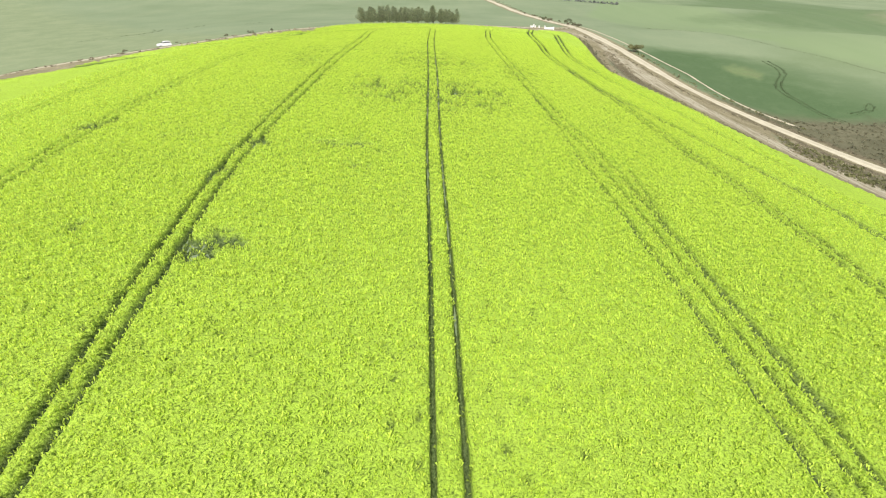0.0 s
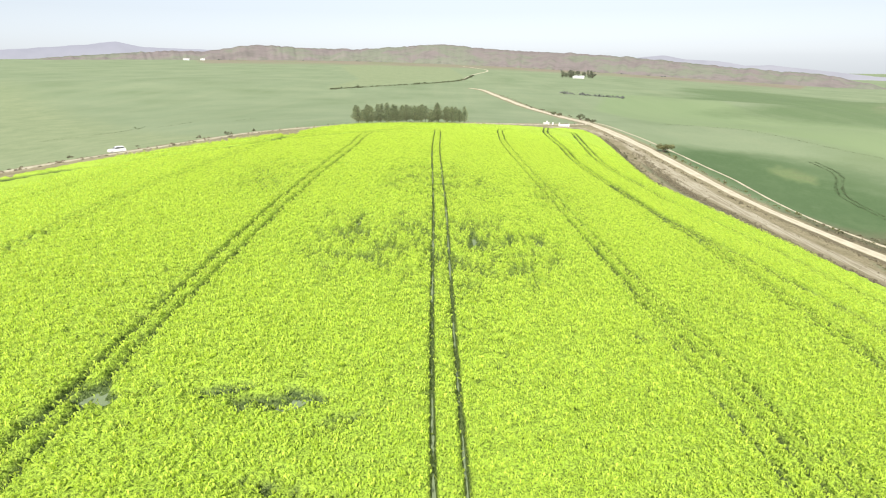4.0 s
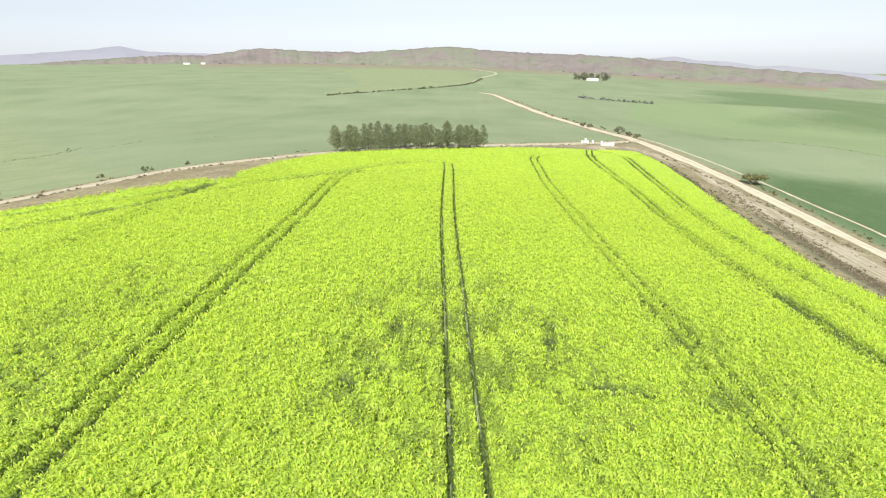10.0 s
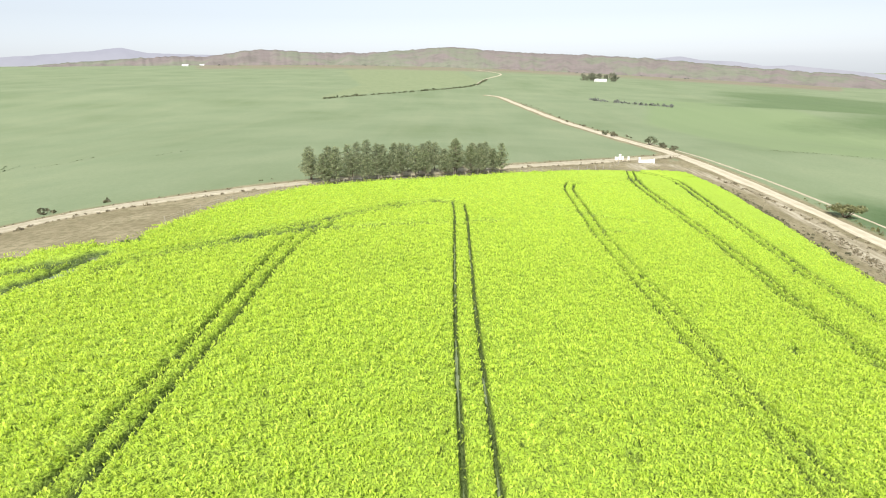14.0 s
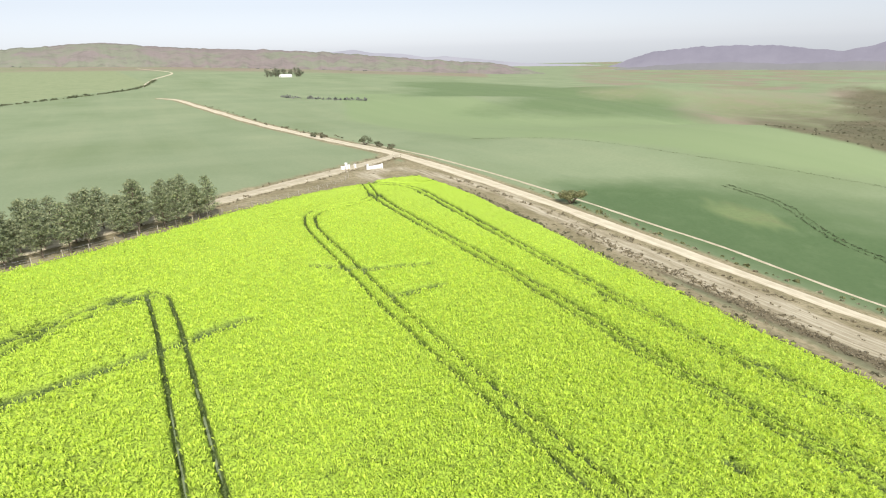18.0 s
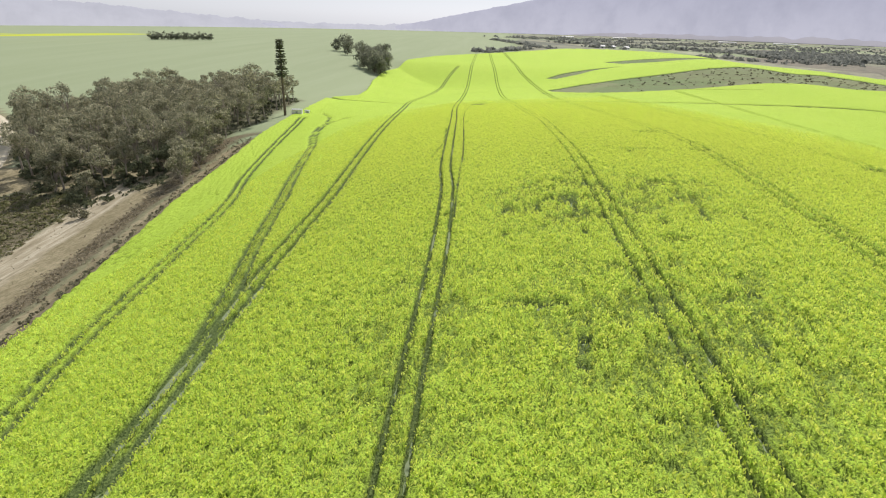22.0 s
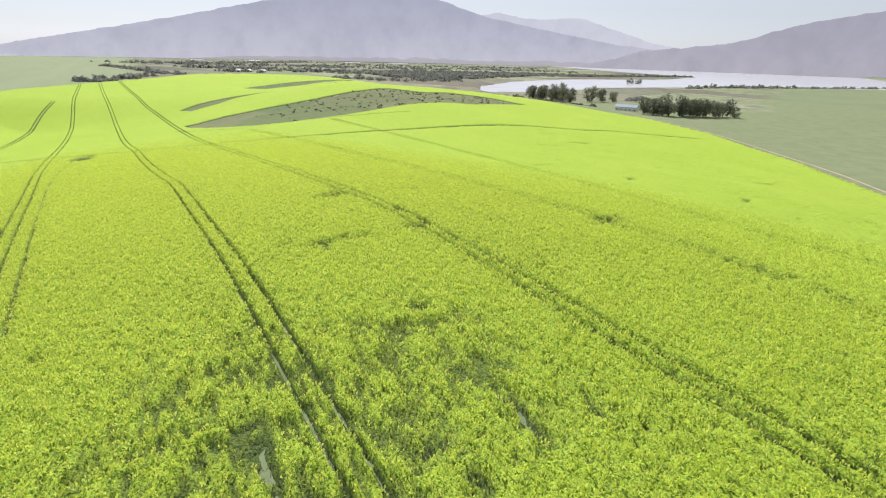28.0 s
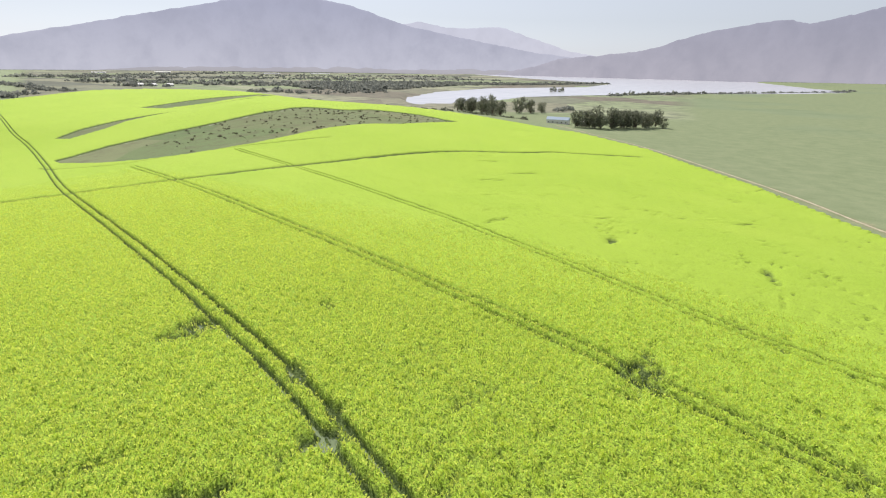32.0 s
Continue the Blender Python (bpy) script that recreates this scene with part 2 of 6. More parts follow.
def head_material():
    """Single flowering plants: green foot, yellow head."""
    k = Mat("rape_heads", 0.75, 0.1)
    tip, each = k.attr("tip"), k.island()
    head = k.ramp(each, [(0.0, (0.55, 0.77, 0.09)), (0.45, (0.66, 0.88, 0.125)), (1.0, (0.73, 0.91, 0.155))])
    c = k.mix(k.grey(tip, 0.0, 0.8), (0.11, 0.17, 0.035), head)
    glow = k.mix(k.grey(tip, 0.0, 0.8), (0.14, 0.20, 0.03), k.ramp(each, [(0.0, (0.66, 0.68, 0.13)), (1.0, (0.88, 0.86, 0.2))]))
    k.colour(c).through_light(glow, 0.5)
    return k.m


GROUND, CROP, HEADS = ground_material(), crop_material(), head_material()
def gravel_material(name="gravel_road", wear=0.0):
    k = Mat(name, 0.95, 0.15)
    n, f = k.noise(0.35, 5), k.noise(3.0, 5, 0.7)
    c = k.ramp(n, [(0.3, (0.44, 0.39, 0.275)), (0.6, (0.56, 0.51, 0.375)), (0.8, (0.64, 0.59, 0.455))])
    c = k.mix(k.mul(k.grey(f, 0.4, 0.75), 0.35), c, (0.38, 0.325, 0.24))
    c = k.mix(k.mul(k.grey(k.attr("rut"), 0.3, 1.0), 0.55), c, (0.68, 0.62, 0.48))
    if wear:
        c = k.mix(k.mul(k.grey(k.noise(0.6, 5, 0.7), 0.3, 0.6), wear), c, (0.27, 0.235, 0.155))
    k.colour(c).bump(f, 0.4, 0.05)
    return k.m


GRAVEL, FARM_ROAD = gravel_material(), gravel_material("farm_road", 0.5)


# ---- shape of the land ----
# Heights of the land: a close relief on an 80 m net, and the wide country by bearing and distance.
NEAR = [
    [2.2, -5.9, -14.6, -24.1, -33.8, -43.3],
    [0.9, -7.1, -16.2, -25.8, -34.6, -42.7],
    [-0.1, -8.0, -17.8, -27.7, -34.8, -41.1],
    [-1.9, -7.7, -17.2, -27.1, -32.4, -37.5],
    [-5.9, -7.4, -13.3, -20.8, -25.9, -32.3],
    [-12.8, -10.6, -9.6, -12.2, -18.7, -28.0],
    [-17.7, -11.6, -4.7, -3.6, -13.6, -27.3],
    [-19.5, -9.9, 1.6, 4.3, -12.2, -30.0],
    [-20.0, -9.9, 1.9, 4.4, -16.3, -33.1],
    [-18.9, -10.7, -1.4, 2.1, -15.1, -29.1],
    [-17.6, -11.4, -5.6, -4.7, -13.0, -22.3],
    [-17.7, -13.6, -10.4, -9.8, -13.1, -18.4],
    [-18.7, -16.4, -14.8, -14.3, -15.1, -17.0],
]
NEAR_X, NEAR_Y, NEAR_STEP = -240.0, -480.0, 80.0
# one row for every 30 degrees of bearing, clockwise from +y; columns at RINGS metres from (0, 150)
RINGS = np.array([200.0, 325.0, 500.0, 800.0, 1300.0, 2100.0, 3300.0, 4900.0])
WIDE = [
    [-9, -14, -21, -23, -12, 2, 10, 0],
    [-14, -22, -31, -38, -45, -66, -120, -150],
    [-26, -34, -56, -72, -90, -110, -140, -150],
    [-30, -43, -44, -46, -66, -110, -140, -150],
    [-31, -36, -22, -11, -30, -70, -100, -120],
    [-13, -18, -18, -10, -5, -25, -60, -80],
    [-6, -20, -22, -15, -5, -20, -40, -60],
    [-4, -11, -12, -30, -38, -38, -38, -40],
    [-13, -24, -29, -34, -38, -40, -40, -40],
    [-17, -22, -26, -30, -34, -30, -20, 0],
    [-12, -17, -20, -18, -10, 5, 10, 0],
    [-7, -14, -18, -13, 2, 14, 14, 0],
]
# single hills: x, y, height, length along, length across, bearing of the long axis
HILLS = [
    (-235.0, -350.0, 9.0, 210.0, 150.0, 30.0), (255.0, 305.0, 15.0, 130.0, 70.0, 150.0), (360.0, 590.0, 16.0, 230.0, 110.0, 130.0),
    (440.0, 95.0, 10.0, 130.0, 70.0, 60.0), (-420.0, 760.0, 10.0, 300.0, 200.0, 60.0),
    (690.0, 690.0, 26.0, 230.0, 110.0, 140.0), (1000.0, 560.0, 30.0, 260.0, 120.0, 155.0), (1450.0, 420.0, 34.0, 320.0, 150.0, 165.0), (760.0, 330.0, 14.0, 200.0, 70.0, 150.0), (310.0, 430.0, 7.0, 150.0, 48.0, 20.0),
    (-205.0, -650.0, 11.5, 150.0, 190.0, 90.0), (-250.0, -330.0, 2.5, 160.0, 110.0, 40.0),
]


def cubic(table, u, v, wrap):
    """Uniform cubic B-spline over a table; u runs along its rows, v along its columns."""
    rows, cols = table.shape
    iu, iv = np.floor(u).astype(int), np.floor(v).astype(int)
    fu, fv = u - iu, v - iv

    def weights(f):
        return ((1 - f) ** 3 / 6, (3 * f ** 3 - 6 * f ** 2 + 4) / 6, (-3 * f ** 3 + 3 * f ** 2 + 3 * f + 1) / 6, f ** 3 / 6)

    total = np.zeros(np.shape(u))
    for a, wa in enumerate(weights(fu)):
        r = iu + a - 1
        r = r % rows if wrap else np.clip(r, 0, rows - 1)
        for b, wb in enumerate(weights(fv)):
            total += wa * wb * table[r, np.clip(iv + b - 1, 0, cols - 1)]
    return total


def smooth(e0, e1, v):
    k = np.clip((v - e0) / (e1 - e0), 0, 1)
    return k * k * (3 - 2 * k)


def height(x, y):
    """Height of the land at x, y (arrays)."""
    x, y = np.asarray(x, float), np.asarray(y, float)
    near = cubic(np.array(NEAR, float), (y - NEAR_Y) / NEAR_STEP, (x - NEAR_X) / NEAR_STEP, False)
    dx, dy = x, y - 150.0
    d = np.hypot(dx, dy)
    ring = np.interp(np.log(np.maximum(d, 1.0)), np.log(RINGS), np.arange(len(RINGS)))
    bearing = np.degrees(np.arctan2(dx, dy)) % 360.0
    wide = cubic(np.array(WIDE, float), bearing / 30.0, ring, True)
    box = np.maximum(np.maximum(x - 60.0, -130.0 - x) / 95.0, np.maximum(y - 320.0, -300.0 - y) / 120.0)
    w = smooth(0.0, 1.0, box)
    z = near * (1 - w) + wide * w
    for hx, hy, h, la, lb, b in HILLS:
        s, c = math.sin(math.radians(b)), math.cos(math.radians(b))
        p, q = (x - hx) * s + (y - hy) * c, (x - hx) * c - (y - hy) * s
        z = z + h * np.exp(-(p / la) ** 2 - (q / lb) ** 2)
    return z


def inside(poly, x, y):
    """Whether points lie inside a polygon."""
    res = np.zeros(np.shape(x), bool)
    n = len(poly)
    for i in range(n):
        (x0, y0), (x1, y1) = poly[i], poly[(i + 1) % n]
        if y0 == y1:
            continue
        res ^= ((y0 > y) != (y1 > y)) & (x < (x1 - x0) * (y - y0) / (y1 - y0) + x0)
    return res


def line_distance(line, x, y, closed=False):
    """Distance of points to a polyline."""
    best = np.full(np.shape(x), 1e9)
    pts = list(line) + ([line[0]] if closed else [])
    for (x0, y0), (x1, y1) in zip(pts, pts[1:]):
        dx, dy = x1 - x0, y1 - y0
        k = np.clip(((x - x0) * dx + (y - y0) * dy) / (dx * dx + dy * dy), 0, 1)
        best = np.minimum(best, np.hypot(x - x0 - k * dx, y - y0 - k * dy))
    return best


def signed(poly, x, y):
    """Distance to a polygon's edge, positive inside."""
    d = line_distance(poly, x, y, True)
    return np.where(inside(poly, x, y), d, -d)


def wave(x, y, scale, seed=0, octaves=4):
    """Cheap smooth noise for arrays, about -1 to 1: summed turned sines."""
    total, amp, rng = np.zeros(np.shape(x)), 1.0, random.Random(seed)
    for o in range(octaves):
        s = 0.0
        for _ in range(4):
            a, p = rng.uniform(0, math.tau), rng.uniform(0, math.tau)
            f = (2 ** o) / scale * rng.uniform(0.75, 1.3) * math.tau
            s = s + np.sin(f * (np.cos(a) * x + np.sin(a) * y) + p + 1.3 * np.sin(f * 0.6 * (np.sin(a) * x - np.cos(a) * y) + p))
        total += amp * s / 4
        amp *= 0.55
    return total * 0.8


def curve(points, step):
    """A Catmull-Rom line through points, sampled about every step metres."""
    p = [Vector(q) for q in points]
    p = [p[0] * 2 - p[1]] + p + [p[-1] * 2 - p[-2]]
    out = []
    for i in range(1, len(p) - 2):
        n = max(1, int((p[i + 1] - p[i]).length / step))
        for k in range(n):
            t = k / n
            out.append(0.5 * (2 * p[i] + (p[i + 1] - p[i - 1]) * t + (2 * p[i - 1] - 5 * p[i] + 4 * p[i + 1] - p[i + 2]) * t * t
                              + (3 * p[i] - p[i - 1] - 3 * p[i + 1] + p[i + 2]) * t ** 3))
    out.append(p[-2])
    return [(q.x, q.y) for q in out]


def mesh_of(name, verts, faces, material, smooth=True):
    me = bpy.data.meshes.new(name)
    verts, faces = np.asarray(verts, np.float32), np.asarray(faces, np.int32)
    k = faces.shape[1]
    me.vertices.add(len(verts))
    me.vertices.foreach_set("co", verts.ravel())
    me.loops.add(faces.size)
    me.loops.foreach_set("vertex_index", faces.ravel())
    me.polygons.add(len(faces))
    me.polygons.foreach_set("loop_start", np.arange(0, faces.size, k, dtype=np.int32))
    me.polygons.foreach_set("loop_total", np.full(len(faces), k, np.int32))
    me.polygons.foreach_set("use_smooth", np.full(len(faces), smooth))
    me.update(calc_edges=True)
    me.materials.append(material)
    return me


def attribute(me, name, values):
    me.attributes.new(name, "FLOAT", "POINT").data.foreach_set("value", np.asarray(values, np.float32).ravel())


def grid_faces(nx, ny):
    i = np.arange(nx * ny).reshape(ny, nx)
    return np.stack([i[:-1, :-1], i[:-1, 1:], i[1:, 1:], i[1:, :-1]], -1).reshape(-1, 4)


# ---- lines of the plan ----
FIELD = [(69, 322), (71, 300), (68, 270), (63, 240), (59, 212), (57, 190), (62, 170), (71, 140), (80, 110), (89, 80), (97, 35), (104, 0),
         (112, -70), (118, -125), (108, -160), (112, -200), (122, -260), (128, -330), (120, -425), (98, -495), (40, -580), (-25, -665), (-90, -770), (-200, -800),
         (-310, -640), (-350, -420), (-370, -300), (-372, -180), (-340, -95), (-270, 4), (-221, 54), (-185, 90), (-150, 115), (-114, 146), (-100, 170), (-86, 190), (-79, 199),
         (-71, 206), (-63, 212), (-55, 217), (-50, 222), (-46, 240), (-36, 257), (-11, 270), (10, 287), (29, 302), (52, 317)]
BROWN_SLOPE = [(442, 388), (580, 444), (618, 432), (623, 395), (602, 359), (552, 300), (504, 247), (448, 182), (418, 211), (344, 226), (265, 226), (231, 226), (235, 236), (238, 256), (241, 280), (244, 300), (250, 322), (290, 350)]
BROWN_RISE = [(640, 468), (934, 584), (906, 506), (873, 442), (683, 362), (593, 322), (642, 395), (626, 434)]
OLIVE = [(256, 224), (378, 224), (429, 200), (436, 157), (396, 84), (327, 101), (297, 138), (261, 172), (216, 189), (228, 213)]
TERRACES = [(224, 189), (256, 224), (378, 224), (430, 200), (440, 110), (560, -20), (640, -90), (620, -190), (456, -142), (362, -98), (298, -64), (250, -30), (206, 27), (172, 78), (200, 120)]
WHEAT_LIGHT = [(139, 560), (139, 484), (143, 407), (159, 393), (172, 374), (188, 325), (196, 292), (222, 236), (240, 228), (290, 270), (450, 390), (400, 470), (313, 480), (272, 540), (349, 898), (250, 900)]
WHEAT_DEEP = [(360, 914), (276, 542), (319, 488), (402, 474), (455, 400), (470, 518), (584, 661), (773, 1069), (696, 1203), (549, 1286)]
DARK_WHEAT = [(99, 285), (112, 304), (146, 298), (172, 282), (202, 232), (220, 213), (190, 201), (156, 197), (124, 197), (112, 214), (104, 240)]
TAN_FIELD = [(-300, 1640), (-154, 1044), (-151, 757), (-86, 905), (44, 1184), (-10, 2071), (-200, 2300)]
SIDE_TRACK = [(160, 103), (180, 71), (206, 30), (250, -27), (298, -62), (362, -96), (456, -140), (551, -174)]
GRASSY = [(275, 48), (300, 20), (251, 37), (192, 90), (178, 120), (218, 129), (278, 86)]
ISLAND_A = [(-18.5, -230), (-46, -252), (-75, -258), (-108, -257), (-150, -262), (-200, -292), (-244, -298), (-272, -265), (-279, -224), (-222, -209), (-160, -177), (-124, -166), (-100, -160), (-76, -160), (-52, -166), (-36, -182), (-21, -212)]
ISLAND_B = [(-23, -326), (-39, -347), (-65, -365), (-113, -392), (-158, -452), (-220, -525), (-285, -620), (-275, -625), (-215, -515), (-150, -440), (-105, -378), (-68, -350), (-53, -331), (-31, -315)]
ISLAND_C = [(-95, -470), (-146, -512), (-225, -568), (-290, -645), (-284, -622), (-216, -535), (-155, -468), (-112, -442)]
ROAD_EAST = [(36, 895), (52, 860), (60, 760), (70, 640), (80, 475), (84, 400), (85, 360), (87, 325), (90, 290), (92, 258), (95, 230), (101, 208), (117, 180), (131, 150),
             (140, 132), (147, 112), (159, 86), (172, 54), (195, 20), (240, -33), (270, -58), (301, -80), (357, -108), (455, -153), (620, -210), (760, -270)]
ROAD_NORTH = [(-190, 130), (-130, 180), (-100, 205), (-86, 222), (-74, 242), (-58, 254), (-38, 267), (-12, 285), (12, 305), (50, 339), (84, 368)]
TRACK_WEST = [(-140, 130), (-190, 96), (-225, 60), (-275, 8), (-345, -92), (-380, -170), (-420, -250)]
TRACK_STRIP = [(78, 262), (78, 234), (79, 204), (84, 184), (94, 164), (108, 128), (117, 96), (122, 60), (122, 32), (118, 0), (116, -40), (117, -90), (124, -138), (118, -170)]
LAKE = [(-569, -760), (-504, -625), (-589, -645), (-824, -740), (-917, -795), (-1157, -800), (-1576, -745), (-2075, -640), (-2400, -620), (-2560, -680), (-2813, -897), (-3400, -1290), (-4000, -1700), (-4250, -1950),
        (-4020, -2420), (-3680, -2880), (-3000, -3560), (-2665, -2883), (-2311, -2036), (-2142, -1461), (-1651, -1209), (-1165, -1187), (-845, -1037), (-640, -860)]
LAKE_LEVEL = -36.0
SCRUB = [(104, 214), (126, 198), (152, 198), (173, 199), (191, 201), (207, 203), (215, 207), (227, 219), (242, 232), (310, 258), (345, 262), (330, 240), (290, 222), (242, 189),
         (262, 150), (248, 118), (215, 100), (176, 92), (165, 78), (150, 112), (138, 136), (118, 178)]
VERGE = [(60, 345), (84, 352), (92, 300), (97, 240), (104, 214), (122, 182), (142, 138), (160, 96), (176, 60), (196, 26), (150, 25), (112, 20), (101, 0), (94, 35), (87, 80), (78, 110),
         (69, 140), (60, 170), (55, 190), (57, 212), (61, 240), (66, 270), (69, 300), (66, 324), (52, 320), (46, 330)]
EDGE_EAST = [(66, 326), (72, 300), (69.5, 270), (64.5, 240), (60.5, 212), (58.5, 190), (63.5, 170), (72.5, 140), (81.5, 110), (90.5, 80), (98.5, 35), (105.5, 0)]
HEATH = [(100, 150), (118, 112), (126, 78), (132, 54), (160, 50), (164, 62), (150, 92), (136, 120), (122, 150), (108, 172)]
HEADLAND = ROAD_NORTH + [(60, 325), (52, 317), (29, 302), (10, 287), (-11, 270), (-36, 257), (-46, 240), (-50, 222), (-55, 217), (-63, 212), (-71, 206), (-79, 199), (-86, 190), (-100, 170), (-114, 146), (-150, 118)]
FOREST = [(226, -22), (196, 8), (172, 34), (150, 52), (128, 50), (116, 32), (118, 0), (117, -38), (122, -62), (126, -110), (150, -118), (200, -90)]
FAR_RAPE = [((1650, -60), 190, 170), ((690, -610), 120, 60), ((900, -560), 130, 60), ((1400, -170), 170, 110), ((1750, -250), 260, 150)]

BANKS = [
    [(239, 208), (272, 192), (305, 156), (306, 137), (336, 106)], [(360, 194), (300, 194), (243, 184)], [(404, 176), (322, 175), (305, 156)], [(356, 218), (272, 209)],
    [(224, 189), (257, 162), (305, 131), (335, 104)], [(304, 114), (276, 112), (268, 82), (274, 53), (295, 37), (322, 39), (359, 35), (397, 23)], [(371, 68), (324, 78), (290, 82), (273, 75)],
    [(508, -68), (441, -40), (381, -30), (335, -21), (300, -8), (269, 23), (256, 44), (238, 66)], [(201, 83), (224, 62), (246, 30), (266, -11), (273, -39)],
    [(417, 107), (407, 74), (425, 36), (497, -25), (526, -65), (622, -57), (677, -27)], [(498, -66), (499, -103), (531, -162)], [(272, 143), (248, 137), (256, 118)],
]


# ---- ground sheet ----
def land_height(x, y):
    z = height(x, y) - 0.7 * smooth(0.0, 8.0, signed(FIELD, x, y))
    d = signed(LAKE, x, y)
    z = np.where(d > 0, np.minimum(z, LAKE_LEVEL - np.minimum(d * 0.05, 4.0)), z)
    shore = smooth(-260, 0, d) * (d <= 0)
    z = np.where(d <= 0, z * (1 - shore) + np.maximum(LAKE_LEVEL + 0.4 - d * 0.02, np.minimum(z, LAKE_LEVEL + 6)) * shore, z)
    return z


def zones(x, y):
    d = np.hypot(x, y - 150.0)
    bearing = np.degrees(np.arctan2(x, y - 150.0)) % 360.0
    near_field = signed(FIELD, x, y)
    south_side = smooth(192, 172, y) * smooth(150, 185, x)
    south = smooth(178, 182, bearing) * (1 - smooth(312, 322, bearing))
    out = {
        "lush": smooth(-22, 12, signed(DARK_WHEAT, x, y)) * (0.45 + 0.42 * smooth(215, 150, x + 0.35 * (y - 200))),
        "pasture": (near_field < 0) * south * (1 - 0.75 * smooth(0.0, 0.35, wave(x, y, 700.0, 55, 3)) * smooth(560, 900, d) * smooth(180, 192, bearing)),
        "bare": np.maximum(smooth(1500, 1900, d) * ((bearing < 34) | (bearing > 335)),
                           np.maximum(smooth(430, 560, d) * (1 - smooth(760, 900, d)) * smooth(46, 58, bearing) * (1 - smooth(92, 99, bearing)),
                                      smooth(700, 850, d) * smooth(40, 46, bearing) * (1 - smooth(64, 72, bearing)) * smooth(-0.4, 0.3, wave(x, y, 420.0, 61, 3)))),
        "scrub": np.maximum(smooth(-14 - 40 * south_side, 10 + 26 * south_side, signed(SCRUB, x, y) + np.where(x + 0.6 * y > 285, 14 + 12 * south_side, 22 * south_side) * wave(x, y, 45.0, 73, 4)), np.maximum(smooth(-6, 4, signed(ISLAND_A, x, y)) * 0.2, smooth(-5, 3, np.maximum(signed(ISLAND_B, x, y), signed(ISLAND_C, x, y))) * 0.2)),
        "dry": smooth(-3, 2, signed(VERGE, x, y)),
    }
    out["pasture"] = np.maximum(out["pasture"], smooth(-12, 10, signed(TAN_FIELD, x, y)))
    out["scrub"] = np.maximum(out["scrub"], smooth(-5, 4, signed(FOREST, x, y)) * 0.8)
    heath = np.maximum(smooth(-3, 3, signed(HEATH, x, y)) * 0.85, 0.75 * smooth(3.0, 1.0, np.abs(line_distance(EDGE_EAST, x, y) - 6.5)) * smooth(250, 225, y))
    out["dry"] = out["dry"] * (1 - heath)
    out["scrub"] = np.maximum(out["scrub"], heath)
    out["dry"] = np.maximum(out["dry"], 1 - smooth(3.5, 7.5, line_distance(ROAD_NORTH, x, y)))
    out["dry"] = np.maximum(out["dry"], (1 - smooth(4.5, 8.0, line_distance(ROAD_EAST, x, y))) * 0.9)
    out["dry"] = np.maximum(out["dry"], (1 - smooth(1.5, 4.5, line_distance(TRACK_WEST, x, y))) * 0.5)
    side = line_distance(SIDE_TRACK, x, y)
    out["scrub"] = np.maximum(out["scrub"], 0.8 * smooth(26, 18, side + line_distance(ROAD_EAST, x, y)) * (x > 150) * (y < 110))
    out["dry"] = np.maximum(out["dry"], smooth(-1.5, 1.0, signed(HEADLAND, x, y)))
    far_slope = np.maximum(smooth(-6, 5, signed(BROWN_SLOPE, x, y) + (2 + 10 * smooth(270, 400, x)) * wave(x, y, 60.0, 67, 3)), 0.9 * smooth(-50, 30, signed(BROWN_RISE, x, y) + 30 * wave(x, y, 140.0, 68, 3)))
    out["brown"] = far_slope * (0.3 + 0.3 * wave(x, y, 120.0, 64, 3))
    out["scrub"] = np.maximum(out["scrub"], 0.9 * far_slope)
    out["scrub"] = np.maximum(out["scrub"], np.maximum(0.42 * smooth(-10, 10, signed(OLIVE, x, y)), 0.45 * smooth(-12, 10, signed(GRASSY, x, y))))
    out["light"] = smooth(-12, 10, signed(WHEAT_LIGHT, x, y) + 4 * wave(x, y, 60.0, 70, 2))
    # south-eastern land beyond the field, where haze is painted as paler green
    out["hazed_wheat"] = (near_field < 0) * smooth(100, 125, bearing) * (1 - smooth(179.5, 181.5, bearing)) * smooth(150, 260, d)
    out["deep"] = smooth(-70, 50, signed(WHEAT_DEEP, x, y) + 40 * wave(x, y, 260.0, 69, 3)) * 0.85
    out["terrace"] = np.maximum(smooth(-12, 10, signed(TERRACES, x, y)), smooth(-6, 2, np.maximum(np.maximum(signed(ISLAND_A, x, y), signed(ISLAND_B, x, y)), signed(ISLAND_C, x, y))))
    out["terrace"] = np.maximum(out["terrace"], 0.75 * smooth(1.3, 0.4, np.hypot((x - 143) / 10, (y - 265) / 14) + 0.4 * wave(x, y, 6.0, 66, 2)))
    bank = np.full(np.shape(x), 1e9)
    for line in BANKS:
        bank = np.minimum(bank, line_distance(line, x, y))
    out["scrub"] = np.maximum(out["scrub"], smooth(4.0, 1.0, bank) * 0.5)
    out["hazed_wheat"] = out["hazed_wheat"] * (1 - out["terrace"])
    outside = near_field < 0.5
    edge, strip, gravel = line_distance(EDGE_EAST, x, y), line_distance(TRACK_STRIP, x, y), line_distance(ROAD_EAST, x, y)
    ripple = wave(x, y, 9.0, 65, 3)
    band = smooth(4.2, 1.8, np.abs(edge - 9.5 + 1.2 * ripple)) * smooth(262, 235, y) * smooth(-20, 0, y)
    brink = smooth(2.4, 0.8, edge) * 0.75
    roadside = smooth(9.0, 6.5, gravel + ripple) * smooth(3.6, 4.6, gravel) * smooth(215, 190, y) * smooth(30, 50, y)
